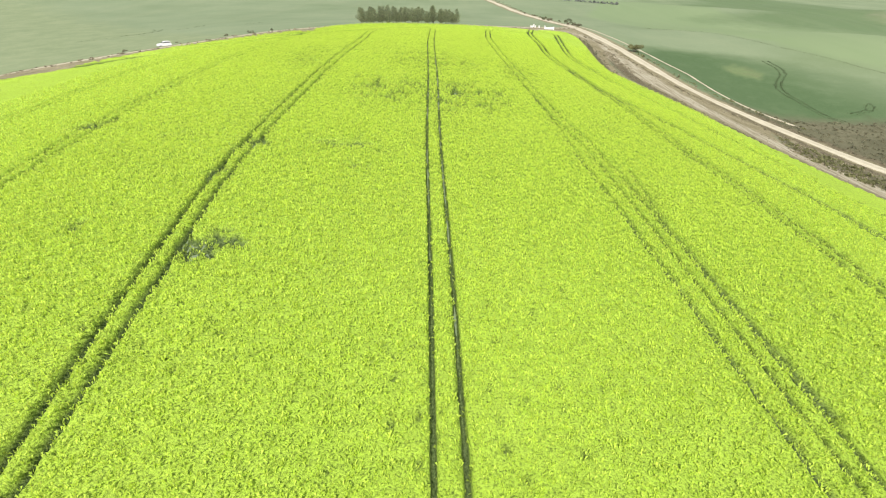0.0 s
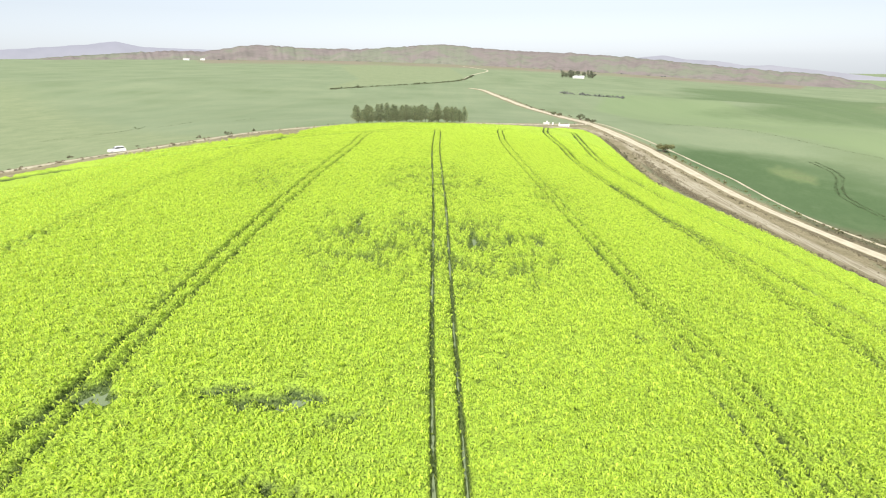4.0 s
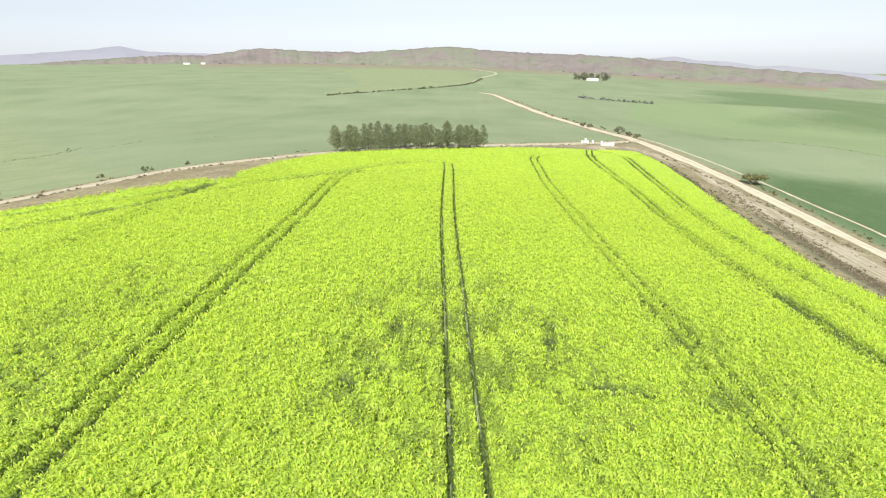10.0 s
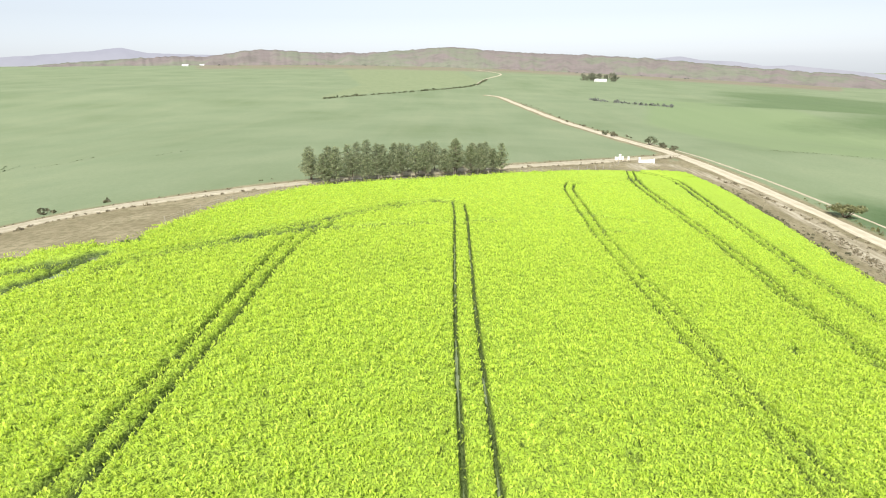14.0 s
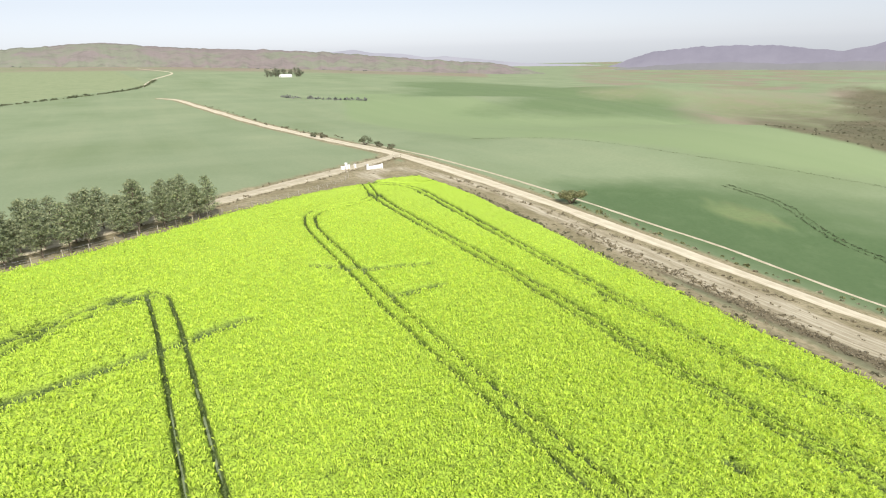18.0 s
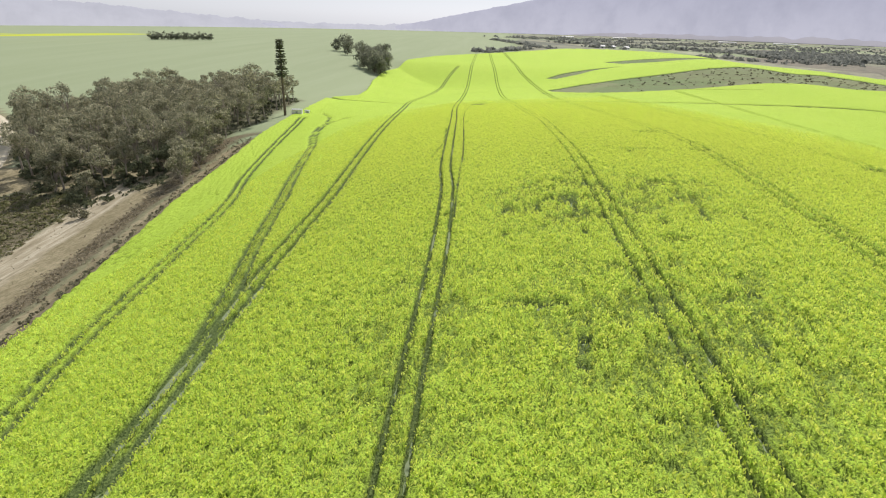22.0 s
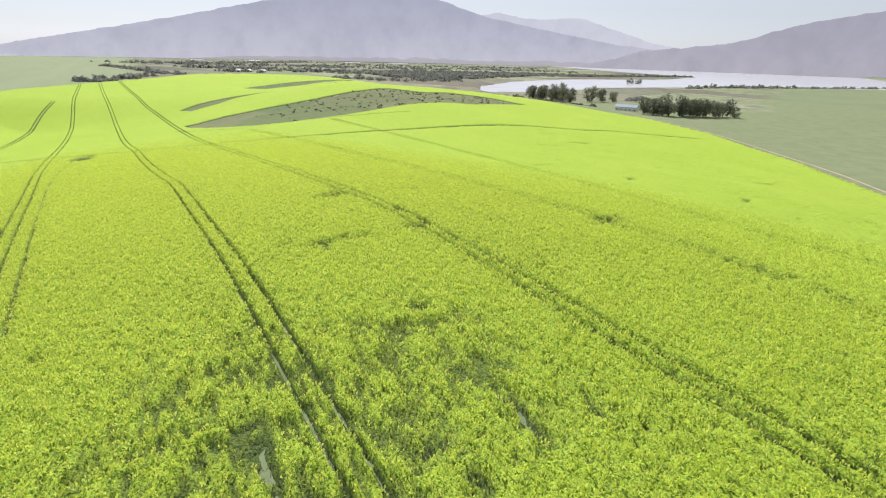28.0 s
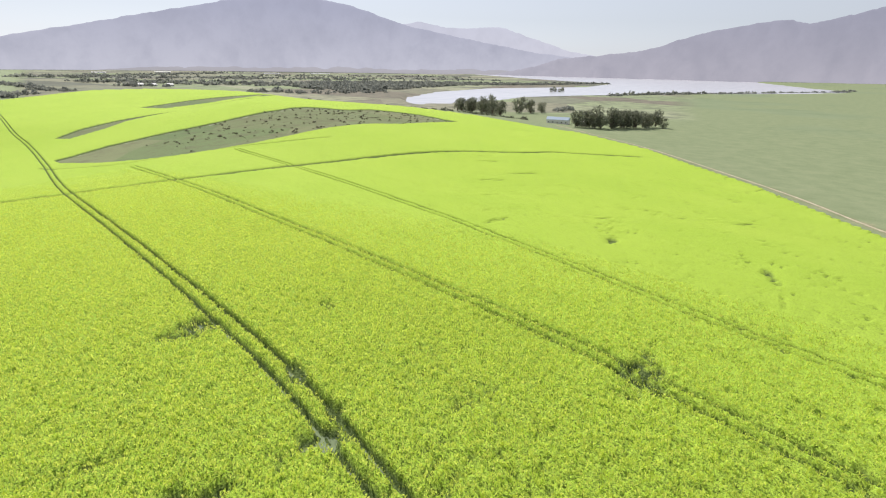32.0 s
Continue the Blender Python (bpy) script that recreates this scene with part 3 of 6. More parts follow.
    out["brown"] = np.maximum(out["brown"], np.maximum(np.maximum(band, brink) * outside * (x > 40) * (y > -20) * (y < 325), np.maximum(roadside, smooth(-3, 3, signed(HEATH, x, y)) * 0.5)))
    out["pale"] = smooth(8.0, 5.0, strip + 0.9 * ripple) * smooth(5.5, 7.5, edge) * smooth(20, 60, y) * outside
    out["pale"] = np.maximum(out["pale"], smooth(6.5, 9.0, edge) * smooth(16.0, 12.0, edge) * smooth(235, 255, y) * smooth(-2, 2, signed(VERGE, x, y)))
    out["brown"] = out["brown"] * (1 - out["pale"])
    out["plain"] = smooth(720, 860, d) * smooth(179.5, 181.5, bearing) * (1 - smooth(236, 242, bearing))
    slope = smooth(330, 420, d) * (1 - smooth(640, 860, d)) * smooth(52, 60, bearing) * (1 - smooth(88, 95, bearing))
    out["scrub"] = np.maximum(out["scrub"], slope * (0.55 + 0.45 * wave(x, y, 160.0, 63, 3)))
    # green wheat above the brown valley side
    rim = 620 - 12 * (bearing - 74)
    upland = smooth(71.5, 75, bearing) * smooth(93, 88, bearing) * smooth(rim - 14, rim + 10, d + 9 * wave(x, y, 50.0, 78, 3))
    for name in ("bare", "scrub", "brown"):
        out[name] = out[name] * (1 - 0.92 * upland)
    rape = np.zeros(np.shape(x))
    for (cx, cy), a, b in FAR_RAPE:
        ang = math.atan2(cy - 150, cx)
        p, q = (x - cx) * math.cos(ang) + (y - cy) * math.sin(ang), -(x - cx) * math.sin(ang) + (y - cy) * math.cos(ang)
        rape = np.maximum(rape, smooth(1.15, 0.95, np.hypot(q / a, p / b)))
    out["rape"] = rape
    return out


def build_ground():
    n, k, reach = 416, 5.2, 4980.0
    u = np.sinh(np.linspace(-k, k, n)) / math.sinh(k) * reach
    gx, gy = np.meshgrid(u + 15.0, u * 1.0 + 130.0)
    gz = land_height(gx, gy) + 0.12 * wave(gx, gy, 14.0, 3)
    me = mesh_of("ground", np.stack([gx, gy, gz], -1).reshape(-1, 3), grid_faces(n, n), GROUND)
    for name, values in zones(gx, gy).items():
        attribute(me, name, values)
    return tagged(new("ground", me), "rolling farmland of green wheat, pasture and dry scrub", "ground", kind="structure")


ground = build_ground()


# ---- tramlines and thin places in the crop ----
def pair(points, gap=1.9, width=0.26, depth=0.95):
    line = [Vector((*q, 0)) for q in curve(points, 4.0)]
    res = []
    for side in (-0.5, 0.5):
        pts = []
        for i, q in enumerate(line):
            d = (line[min(i + 1, len(line) - 1)] - line[max(i - 1, 0)]).normalized()
            pts.append((q.x - d.y * gap * side, q.y + d.x * gap * side))
        res.append((pts, width, depth))
    return res


TRAMLINES = []
DRIVES = (
    [(18.9, -630), (1.5, -396), (-9.1, -314), (-14.5, -221), (-17.5, -117), (-23.6, -21), (-27.6, 48), (-28.4, 66), (-28.1, 86), (-27.7, 104), (-27.3, 151), (-26.6, 186), (-27, 218), (-22.4, 235), (-16.8, 240.4), (-9.3, 246.5), (-6.5, 249)],
    [(36.3, -586), (27.9, -429), (20.5, -323), (13.0, -169), (8.6, -106), (6.2, -55), (3.0, -10), (1.1, 8), (0.4, 25), (-0.1, 43), (-1.0, 68), (-1.6, 88), (-2.35, 129), (-3.0, 152), (-4.0, 188), (-4.2, 215), (-4.3, 240), (-5.6, 249), (-12, 247), (-22, 235), (-38, 218)],
    [(53.2, -560), (49, -400), (45.5, -280), (41, -160), (36.2, -70), (30.6, 0), (26.2, 60), (24.2, 87), (22.2, 103), (20.4, 130), (19.6, 157), (18.4, 189), (18.2, 226), (19.6, 250), (21.6, 274), (26, 285), (36, 291), (44, 298), (47, 308), (48, 313)],
    [(62.5, -398), (69.5, -342), (71.5, -260), (73, -200), (72, -150), (64, -80), (54, 10), (45, 90), (43.2, 120), (42.2, 142), (39.3, 178), (38.5, 208), (41, 240), (43.6, 288), (46, 302)],
    [(103, -45), (97.2, -19.5), (89, 18.5), (77, 65), (67, 95), (62.5, 120), (58.2, 147), (52.4, 170), (48.8, 200), (49.4, 222), (53, 252), (60, 306), (58, 312), (50, 313)],
    [(-44, -150), (-51.5, -67), (-54, 4), (-55, 49), (-56, 82), (-56, 104), (-56, 140), (-54, 175), (-52, 195)],
    [(-88, -150), (-92, -60), (-89, 0), (-83.5, 40), (-78, 75), (-76, 95), (-76, 140), (-74, 165)],
)
for pts in DRIVES:
    worn = pts[-1] == (-38, 218)
    TRAMLINES += pair(pts, 2.1 if worn else 2.0, 0.23 if worn else 0.3 if pts[-1] == (48, 313) else 0.75 if pts[-1] == (50, 313) else 0.58 if pts[-1] == (46, 302) else 0.37, 0.86 if worn else 0.83)
TRAMLINES.append(([(19.5, 120), (20.6, 100), (21.6, 75), (23, 55), (25, 28.5), (27.5, -5), (29.3, -40), (29.2, -90)], 0.2, 0.85))
TRAMLINES.append(([(124, -125), (88, -138), (52, -130), (18, -108), (-16, -97), (-55, -92), (-105, -89), (-165, -92), (-245, -96), (-300, -75)], 2.3, 1.0))
# wheel marks where a tractor swung wide
SWING = [(40.6, 176), (41.2, 157), (44.2, 140), (49, 121), (54, 99), (60, 76), (70, 36), (79, 8), (84, -20), (80, -45)]
swing = curve(SWING, 3.0)
for i in range(len(swing) - 1):
    k = i / (len(swing) - 2)
    TRAMLINES.append((swing[i:i + 2], 0.25 + 0.45 * min(k / 0.2, 1.0, max((0.75 - k) / 0.5, 0.0)), 0.42))
TRAMLINES += pair(SWING, 1.9, 0.42, 0.8)
TRAMLINES.append(([(84, -20), (90, -44), (98, -60)], 0.8, 0.7))
TRAMLINES.append(([(15, 250.5), (22, 246.5), (31, 247)], 1.0, 0.95))
TRAMLINES.append(([(20, 236), (28, 238)], 0.9, 0.75))
TRAMLINES.append(([(-40, 214), (-28, 224), (-18, 227.8), (-8, 231), (3, 235.5)], 1.0, 0.85))
TRAMLINES += pair([(-5, 247.5), (-9.3, 246.5), (-16.8, 240.4), (-24, 232), (-31, 224.6), (-40, 216), (-47, 207)], 1.9, 0.6, 0.92)
TRAMLINES.append(([(-112, 150), (-93, 169), (-75, 180.5), (-68, 184.5), (-62, 190), (-56, 197.5), (-52.5, 205), (-51, 213)], 2.2, 1.0))
TRAMLINES.append(([(-84, 189), (-72, 197), (-61, 205), (-55, 211)], 1.1, 0.85))
TRAMLINES.append(([(-92, 184), (-80, 196.5), (-70, 204.5), (-60, 212)], 0.9, 0.95))
TRAMLINES.append(([(-76, 184), (-67.5, 190.7), (-61.5, 194.5), (-55.2, 199), (-51.6, 204)], 1.0, 0.95))
TRAMLINES.append(([(-88, 186), (-73, 197.5), (-62.7, 201), (-56, 207), (-52, 214)], 0.8, 0.9))
TRAMLINES.append(([(-12, -205), (-18, -187), (-39, -164), (-78, -160), (-106, -152), (-133, -146)], 1.2, 0.75))
TRAMLINES.append(([(30, 30), (27.5, 60), (28.5, 78)], 0.35, 0.6))
# x, y, half length, half width, bearing of the long axis, depth
THIN = [(-13.3, 77.2, 3.4, 1.1, 80, 0.95), (-17.8, 78, 2.4, 0.9, 70, 0.85), (-27, 77, 2.0, 1.6, 90, 0.9), (-24, 77.5, 2, 0.8, 80, 0.7), (-12.6, 80.4, 1.8, 0.6, 20, 0.75), (-9, 75, 3, 0.8, 60, 0.7), (-15.3, 101.8, 1.4, 0.9, 90, 0.8),
        (-13.9, 119.7, 6, 0.55, 5, 0.85), (2.3, 119.8, 1.9, 0.55, 90, 1.0), (2.65, 115.2, 4.4, 0.6, 0, 1.0), (12, 117, 1.7, 0.8, 10, 1.0), (11.6, 119, 1.3, 0.6, 60, 0.9), (7.7, 116.2, 2.5, 0.6, 5, 0.75),
        (-8, 124, 2.2, 0.8, 10, 0.8), (-7.8, 130, 3, 0.9, 85, 0.75), (-7.2, 120, 1.3, 0.9, 60, 0.8), (-8.7, 114, 2, 1, 0, 0.65), (-13.4, 110.7, 2, 0.7, 20, 0.7), (2.3, 126.5, 2, 0.7, 10, 0.8), (12.1, 126.9, 1.7, 0.7, 10, 0.8),
        (7, 109.5, 5, 0.8, 88, 0.65), (3.8, 102.6, 1.3, 0.8, 30, 0.7), (17.4, 90.4, 1.4, 0.8, 40, 0.75), (22.9, 108.1, 1, 1.3, 40, 0.75), (-29.3, 66.3, 2.4, 1, 10, 0.85), (-29.2, 75, 2, 0.8, 10, 0.8), (-23.6, 48.4, 3.5, 2.6, 60, 0.85),
        (41.5, 137.7, 1.2, 2, 0, 0.8), (20.7, 118, 1.3, 0.9, 30, 0.8), (9.2, 145, 2.6, 0.9, 85, 0.85), (-18.5, 122.5, 2.6, 0.5, 10, 0.75), (5.6, 153, 4, 0.7, 12, 0.8), (-38.8, 165.3, 1.4, 0.8, 70, 0.9), (-31, 163.6, 2.8, 0.7, 90, 0.85),
        (-23.2, 161, 2.2, 0.8, 80, 0.85), (-12, 170.4, 2, 0.6, 75, 0.7), (-10.8, 143.8, 3, 1.6, 40, 0.65), (-7, 149, 2.2, 0.9, 30, 0.65), (-8.3, 152.7, 1.6, 0.7, 10, 0.75), (-5.7, 158, 1.6, 0.5, 10, 0.7),
        (-56.5, 86, 5, 2.5, 60, 0.75), (-40, 80, 4, 1.2, 80, 0.6), (50, 207, 2.6, 1.1, 10, 0.9), (47, 228, 3, 1.2, 10, 0.7), (52, 190, 4, 1.1, 0, 0.7), (29, 198, 0.9, 0.9, 0, 0.9), (-11.8, 69, 3, 0.8, 100, 0.7), (16, 69, 2, 0.7, 60, 0.6),
        (26.5, -97, 4.0, 12.0, 90, 1.0), (-165, -38, 6, 1.2, 100, 0.8), (-172, -66, 6, 1.2, 100, 0.8), (-178, -80, 4, 1.0, 100, 0.8), (-172, 45, 6, 1.0, 100, 0.8), (-108, 77, 7, 0.9, 60, 0.7),
        (49, 314, 4.5, 1.8, 60, 0.9), (-51.5, 219, 3.5, 2.4, 60, 1.0), (-26, 225, 4, 2, 75, 0.75), (-33, 221, 4, 2, 75, 0.75), (-17, 227.5, 4, 1.2, 80, 0.75),
        (36, 118, 3, 1.2, 80, 0.5), (33, 100, 4, 1.0, 80, 0.5), (60, 84, 4, 0.9, 90, 0.6), (7, 210, 2.5, 1.2, 60, 0.5), (-39, 52, 1.4, 1.2, 0, 0.8), (38, 46, 4, 1.3, 0, 0.5),
        (-96, 22, 5, 1.0, 75, 0.7), (-118, -8, 7, 0.9, 95, 0.65), (-104, 48, 4, 1.2, 50, 0.7), (-126, 30, 6, 0.9, 110, 0.6), (-140, -30, 7, 1.0, 100, 0.65)]


def crop_cover(x, y):
    """How full the crop stands, 0 bare to 1 closed."""
    cover = np.ones(np.shape(x))
    jitter = 0.25 * wave(x, y, 3.0, 11, 3)
    for pts, width, depth in TRAMLINES:
        px, py = np.array(pts).T
        box = (x > px.min() - 6) & (x < px.max() + 6) & (y > py.min() - 6) & (y < py.max() + 6)
        d = line_distance(pts, x[box], y[box]) + jitter[box] * min(width, 0.7)
        if depth < 0.8 or width > 0.65:
            d = d + np.abs(0.8 * wave(x[box], y[box], 1.3, 77, 2)) * width
        dip = depth * smooth(width * 1.5, width * 0.35, d)
        cover[box] = np.minimum(cover[box], 1 - dip * (1 - 0.3 * smooth(-20, -120, y[box])))
    ragged = wave(x, y, 4.5, 5, 4)
    for cx, cy, a, b, bearing, depth in THIN:
        r = max(a, b) * 1.8
        box = (np.abs(x - cx) < r) & (np.abs(y - cy) < r)
        s, c = math.sin(radians(bearing)), math.cos(radians(bearing))
        p, q = (x[box] - cx) * s + (y[box] - cy) * c, (x[box] - cx) * c - (y[box] - cy) * s
        e = np.hypot(p / a, q / b) + 0.55 * ragged[box]
        tufty = smooth(-0.45, 0.45, 0.6 * wave(x[box], y[box], 2.2, 21, 3) + 0.7 * wave(x[box], y[box], 0.9, 22, 2) + (depth - 0.7) * 1.3)
        dip = min(depth * 1.1, 1.0) * smooth(1.35, 0.45, e) * tufty
        cover[box] = np.minimum(cover[box], 1 - np.clip(dip, 0, 1))
    # rows thinned out round the low middle of the field
    rows = wave(x * 2.4, y * 0.45, 3.0, 71, 3) + 0.5 * wave(x, y, 9.0, 72, 2)
    for cx, cy, a, b, depth in ((2.0, 112.0, 20.0, 21.0, 0.56), (-12.0, 110.0, 11.0, 17.0, 0.52), (-3.0, 150.0, 22.0, 28.0, 0.42), (20.0, 150.0, 10.0, 30.0, 0.4), (-36.0, 150.0, 9.0, 24.0, 0.4)):
        zone = smooth(1.25, 0.25, np.hypot((x - cx) / a, (y - cy) / b))
        cover = np.minimum(cover, 1 - depth * zone * smooth(0.05, 0.6, rows + 0.3 * zone))
    specks = wave(x, y, 1.7, 31, 3) + 0.35 * wave(x, y, 40.0, 32, 2) + 0.15 * smooth(60, 110, y) * smooth(215, 170, y)
    cover = np.minimum(cover, 1 - 0.55 * smooth(0.5, 0.95, specks) * smooth(-120, 0, y))
    for isle in (ISLAND_A, ISLAND_B, ISLAND_C):
        cover = np.minimum(cover, smooth(2.0, -1.0, signed(isle, x, y)))
    return cover


def canopy(x, y, cover, rim):
    """Height of the crop's top."""
    close = smooth(-170.0, 70.0, y) * smooth(-165.0, -65.0, x)
    return land_height(x, y) - 0.9 + rim * (0.85 + cover * (1.1 + 0.28 * close * wave(x, y, 1.9, 41, 3)) + 0.12 * wave(x, y, 12.0, 43, 2))


def build_crop():
    def spaced(stops):
        out = [stops[0][0]]
        for (a, s0), (b, s1) in zip(stops, stops[1:]):
            while out[-1] < b:
                k = (out[-1] - a) / (b - a)
                out.append(out[-1] + s0 + (s1 - s0) * max(k, 0))
        return np.array(out)

    ys = spaced([(-806, 7.0), (-190, 2.0), (-150, 0.9), (-90, 1.0), (0, 0.9), (40, 0.64), (75, 0.58), (225, 0.56), (250, 0.5), (290, 0.65), (326, 0.8)])
    # the net follows the drives, with its columns drawn together at the wheel marks
    ruts = []
    for pts in DRIVES:
        line = curve(pts, 4.0)
        run = [line[0]]
        for q in line[1:]:
            if q[1] <= run[-1][1]:
                break
            run.append(q)
        px, py = np.array(run).T
        ruts.append(np.interp(ys, py, px))
    ruts.sort(key=lambda r: r[np.argmin(np.abs(ys - 120.0))])
    home = [float(r[np.argmin(np.abs(ys - 120.0))]) for r in ruts]
    stops = [(-376, 5.0), (-180, 3.0), (home[0] - 6, 0.6)]
    for k in home:
        for off, step in ((-1.8, 0.45), (-1.5, 0.15), (-0.6, 0.15), (-0.5, 0.33), (0.5, 0.33), (0.6, 0.15), (1.5, 0.15), (1.8, 0.42)):
            stops.append((k + off, step))
    us = spaced(stops + [(home[-1] + 18, 0.5), (132, 1.4)])
    knots = np.array([-376.0] + [k + o for k in home for o in (-2.0, 2.0)] + [132.0])
    places = np.stack([np.full(len(ys), -376.0)] + [r + o for r in ruts for o in (-2.0, 2.0)] + [np.full(len(ys), 132.0)], -1)
    gx = np.stack([np.interp(us, knots, row) for row in places])
    gy = np.repeat(ys[:, None], len(us), 1)
    edge = signed(FIELD, gx, gy) + 0.5 * wave(gx, gy, 7.0, 8, 3)
    cover = crop_cover(gx, gy)
    rim = smooth(-0.3, 0.9, edge)
    share = head_share(gx, gy) ** 3.2
    gz = canopy(gx, gy, cover, rim) - 0.12 * share * rim
    faces = grid_faces(len(us), len(ys))
    isle = np.maximum(np.maximum(signed(ISLAND_A, gx, gy), signed(ISLAND_B, gx, gy)), signed(ISLAND_C, gx, gy))
    keep = (edge.ravel()[faces].max(1) > -0.6) & (isle.ravel()[faces].min(1) < 2.5)
    faces = faces[keep]
    used = np.unique(faces)
    remap = np.zeros(gx.size, np.int32)
    remap[used] = np.arange(len(used))
    me = mesh_of("rape_crop", np.stack([gx, gy, gz], -1).reshape(-1, 3)[used], remap[faces], CROP)
    attribute(me, "cover", (cover * (0.3 + 0.7 * rim)).ravel()[used])
    attribute(me, "open", share.ravel()[used])
    return tagged(new("rape_crop", me), "dense rapeseed crop in lime-yellow flower, crossed by tractor wheel tracks", "crop", kind="stuff")


def head_share(x, y):
    """Where single heads are built: full along the flight, fading out with distance."""
    far = np.maximum(np.abs(x + 2) - 44, 0) / 52 + np.maximum(y - 215, 0) / 90 + np.maximum(68 - y, 0) / 215
    return np.clip(1 - far, 0, 1)


def build_heads():
    """Single flower heads standing out of the crop along the flight."""
    rng = np.random.default_rng(7)
    x0, x1, y0, y1, per = -88.0, 70.0, -150.0, 300.0, 19.5
    n = int((x1 - x0) * (y1 - y0) * per)
    x, y = rng.uniform(x0, x1, n), rng.uniform(y0, y1, n)
    keep = (rng.uniform(0, 1, n) < head_share(x, y)) & (signed(FIELD, x, y) > 0.4)
    x, y = x[keep], y[keep]
    cover = crop_cover(x, y)
    tuft = wave(x, y, 1.1, 51, 3)
    keep = (rng.uniform(0, 1, len(x)) < (1.25 * cover - 0.2) * (0.2 + 0.8 * smooth(-0.55, 0.0, tuft))) & (cover > 0.26)
    x, y, cover, tuft = x[keep], y[keep], cover[keep], tuft[keep]
    n = len(x)
    z = canopy(x, y, cover, np.ones(n)) - 0.06 + 0.12 * tuft
    # two petal clusters to a plant, crossed, at different heights, each narrowing to its stem
    c = np.stack([x, y, z], -1)[:, None] + rng.normal(0, 1, (n, 2, 3)) * np.array([0.05, 0.05, 0.0]) + np.stack([np.zeros((n, 2)), np.zeros((n, 2)), rng.uniform(-0.08, 0.1, (n, 2))], -1)
    turn = rng.uniform(0, math.tau, n)[:, None] + np.array([0.0, 1.57]) + rng.normal(0, 0.3, (n, 2))
    wide = rng.uniform(0.045, 0.085, (n, 2))
    v = np.zeros((n, 2, 3, 3))
    lean = rng.normal(0, 0.1, (n, 2, 2))
    tall = rng.uniform(0.2, 0.34, (n, 2))
    side = np.stack([np.cos(turn), np.sin(turn), rng.normal(0, 0.3, (n, 2))], -1) * wide[..., None]
    top = c + np.concatenate([lean, tall[..., None]], -1)
    v[:, :, 0], v[:, :, 1], v[:, :, 2] = top - side, top + side, c
    me = mesh_of("flower_heads", v.reshape(-1, 3), np.arange(n * 6).reshape(-1, 3), HEADS, False)
    tip = np.repeat(0.15 + 0.85 * smooth(0.3, 0.85, cover), 6) * rng.choice([0.6, 1.0, 1.0, 1.0], n * 2).repeat(3) * np.tile([1.0, 1.0, 0.6], n * 2)
    attribute(me, "tip", tip)
    return tagged(new("flower_heads", me), "single rapeseed plants with yellow heads above the crop", "crop", kind="stuff")


crop = build_crop()
build_heads()


# ---- roads and water ----
def build_road(name, points, width, label, step=4.0, lift=0.06, material=None):
    line = curve(points, step)
    verts, faces, rut = [], [], []
    prof = np.linspace(-1, 1, 9)
    for i, (x, y) in enumerate(line):
        a, b = Vector(line[max(i - 1, 0)]), Vector(line[min(i + 1, len(line) - 1)])
        d = (b - a).normalized()
        w = width * (1 + 0.10 * math.sin(i * 0.37) + 0.06 * math.sin(i * 1.1 + 2))
        px, py = x - d.y * prof * w / 2, y + d.x * prof * w / 2
        pz = land_height(px, py) + lift + 0.10 * (1 - prof ** 2) - np.where(np.abs(prof) > 0.99, 0.25, 0)
        verts += list(zip(px, py, pz))
        rut += [float(math.exp(-((abs(q) - 0.45) / 0.16) ** 2)) for q in prof]
    n = len(prof)
    me = mesh_of(name, verts, grid_faces(n, len(line)), material or GRAVEL)
    attribute(me, "rut", rut)
    return tagged(new(name, me), label, "road", kind="structure")


build_road("road", ROAD_EAST, 7.4, "pale graded gravel road with worn wheel ruts")
build_road("road", ROAD_NORTH, 6.2, "narrow worn earth farm road beside the crop", material=FARM_ROAD)
build_road("track", TRACK_WEST, 1.4, "worn earth track between crop and pasture", material=FARM_ROAD)


def build_lake():
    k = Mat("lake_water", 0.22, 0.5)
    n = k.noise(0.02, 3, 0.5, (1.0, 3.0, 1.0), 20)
    # the sky's pale reflection is painted into the water's base colour
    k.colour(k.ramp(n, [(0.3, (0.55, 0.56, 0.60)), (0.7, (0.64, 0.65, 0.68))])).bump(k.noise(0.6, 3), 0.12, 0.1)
    pts = [Vector((x, y, LAKE_LEVEL)) for x, y in LAKE]
    mid = Vector((-1900, -1500, LAKE_LEVEL))
    bm = bmesh.new()
    ring = [bm.verts.new(mid + (p - mid) * 1.0) for p in pts]
    bm.faces.new(ring)
    bmesh.ops.triangulate(bm, faces=bm.faces[:])
    me = bpy.data.meshes.new("water")
    bm.to_mesh(me)
    bm.free()
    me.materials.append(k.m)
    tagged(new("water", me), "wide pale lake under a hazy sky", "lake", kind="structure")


build_lake()


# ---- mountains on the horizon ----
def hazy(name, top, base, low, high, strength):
    """Far slopes with bright haze painted on as a glow that changes with height."""
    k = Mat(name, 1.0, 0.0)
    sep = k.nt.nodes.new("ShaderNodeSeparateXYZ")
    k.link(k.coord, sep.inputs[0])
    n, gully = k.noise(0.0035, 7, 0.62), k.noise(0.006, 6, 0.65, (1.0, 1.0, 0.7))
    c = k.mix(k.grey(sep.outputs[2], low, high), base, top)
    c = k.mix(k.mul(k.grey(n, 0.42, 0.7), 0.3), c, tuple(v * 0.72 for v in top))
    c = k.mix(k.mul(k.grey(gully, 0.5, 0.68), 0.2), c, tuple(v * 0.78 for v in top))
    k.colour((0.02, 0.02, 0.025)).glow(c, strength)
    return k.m


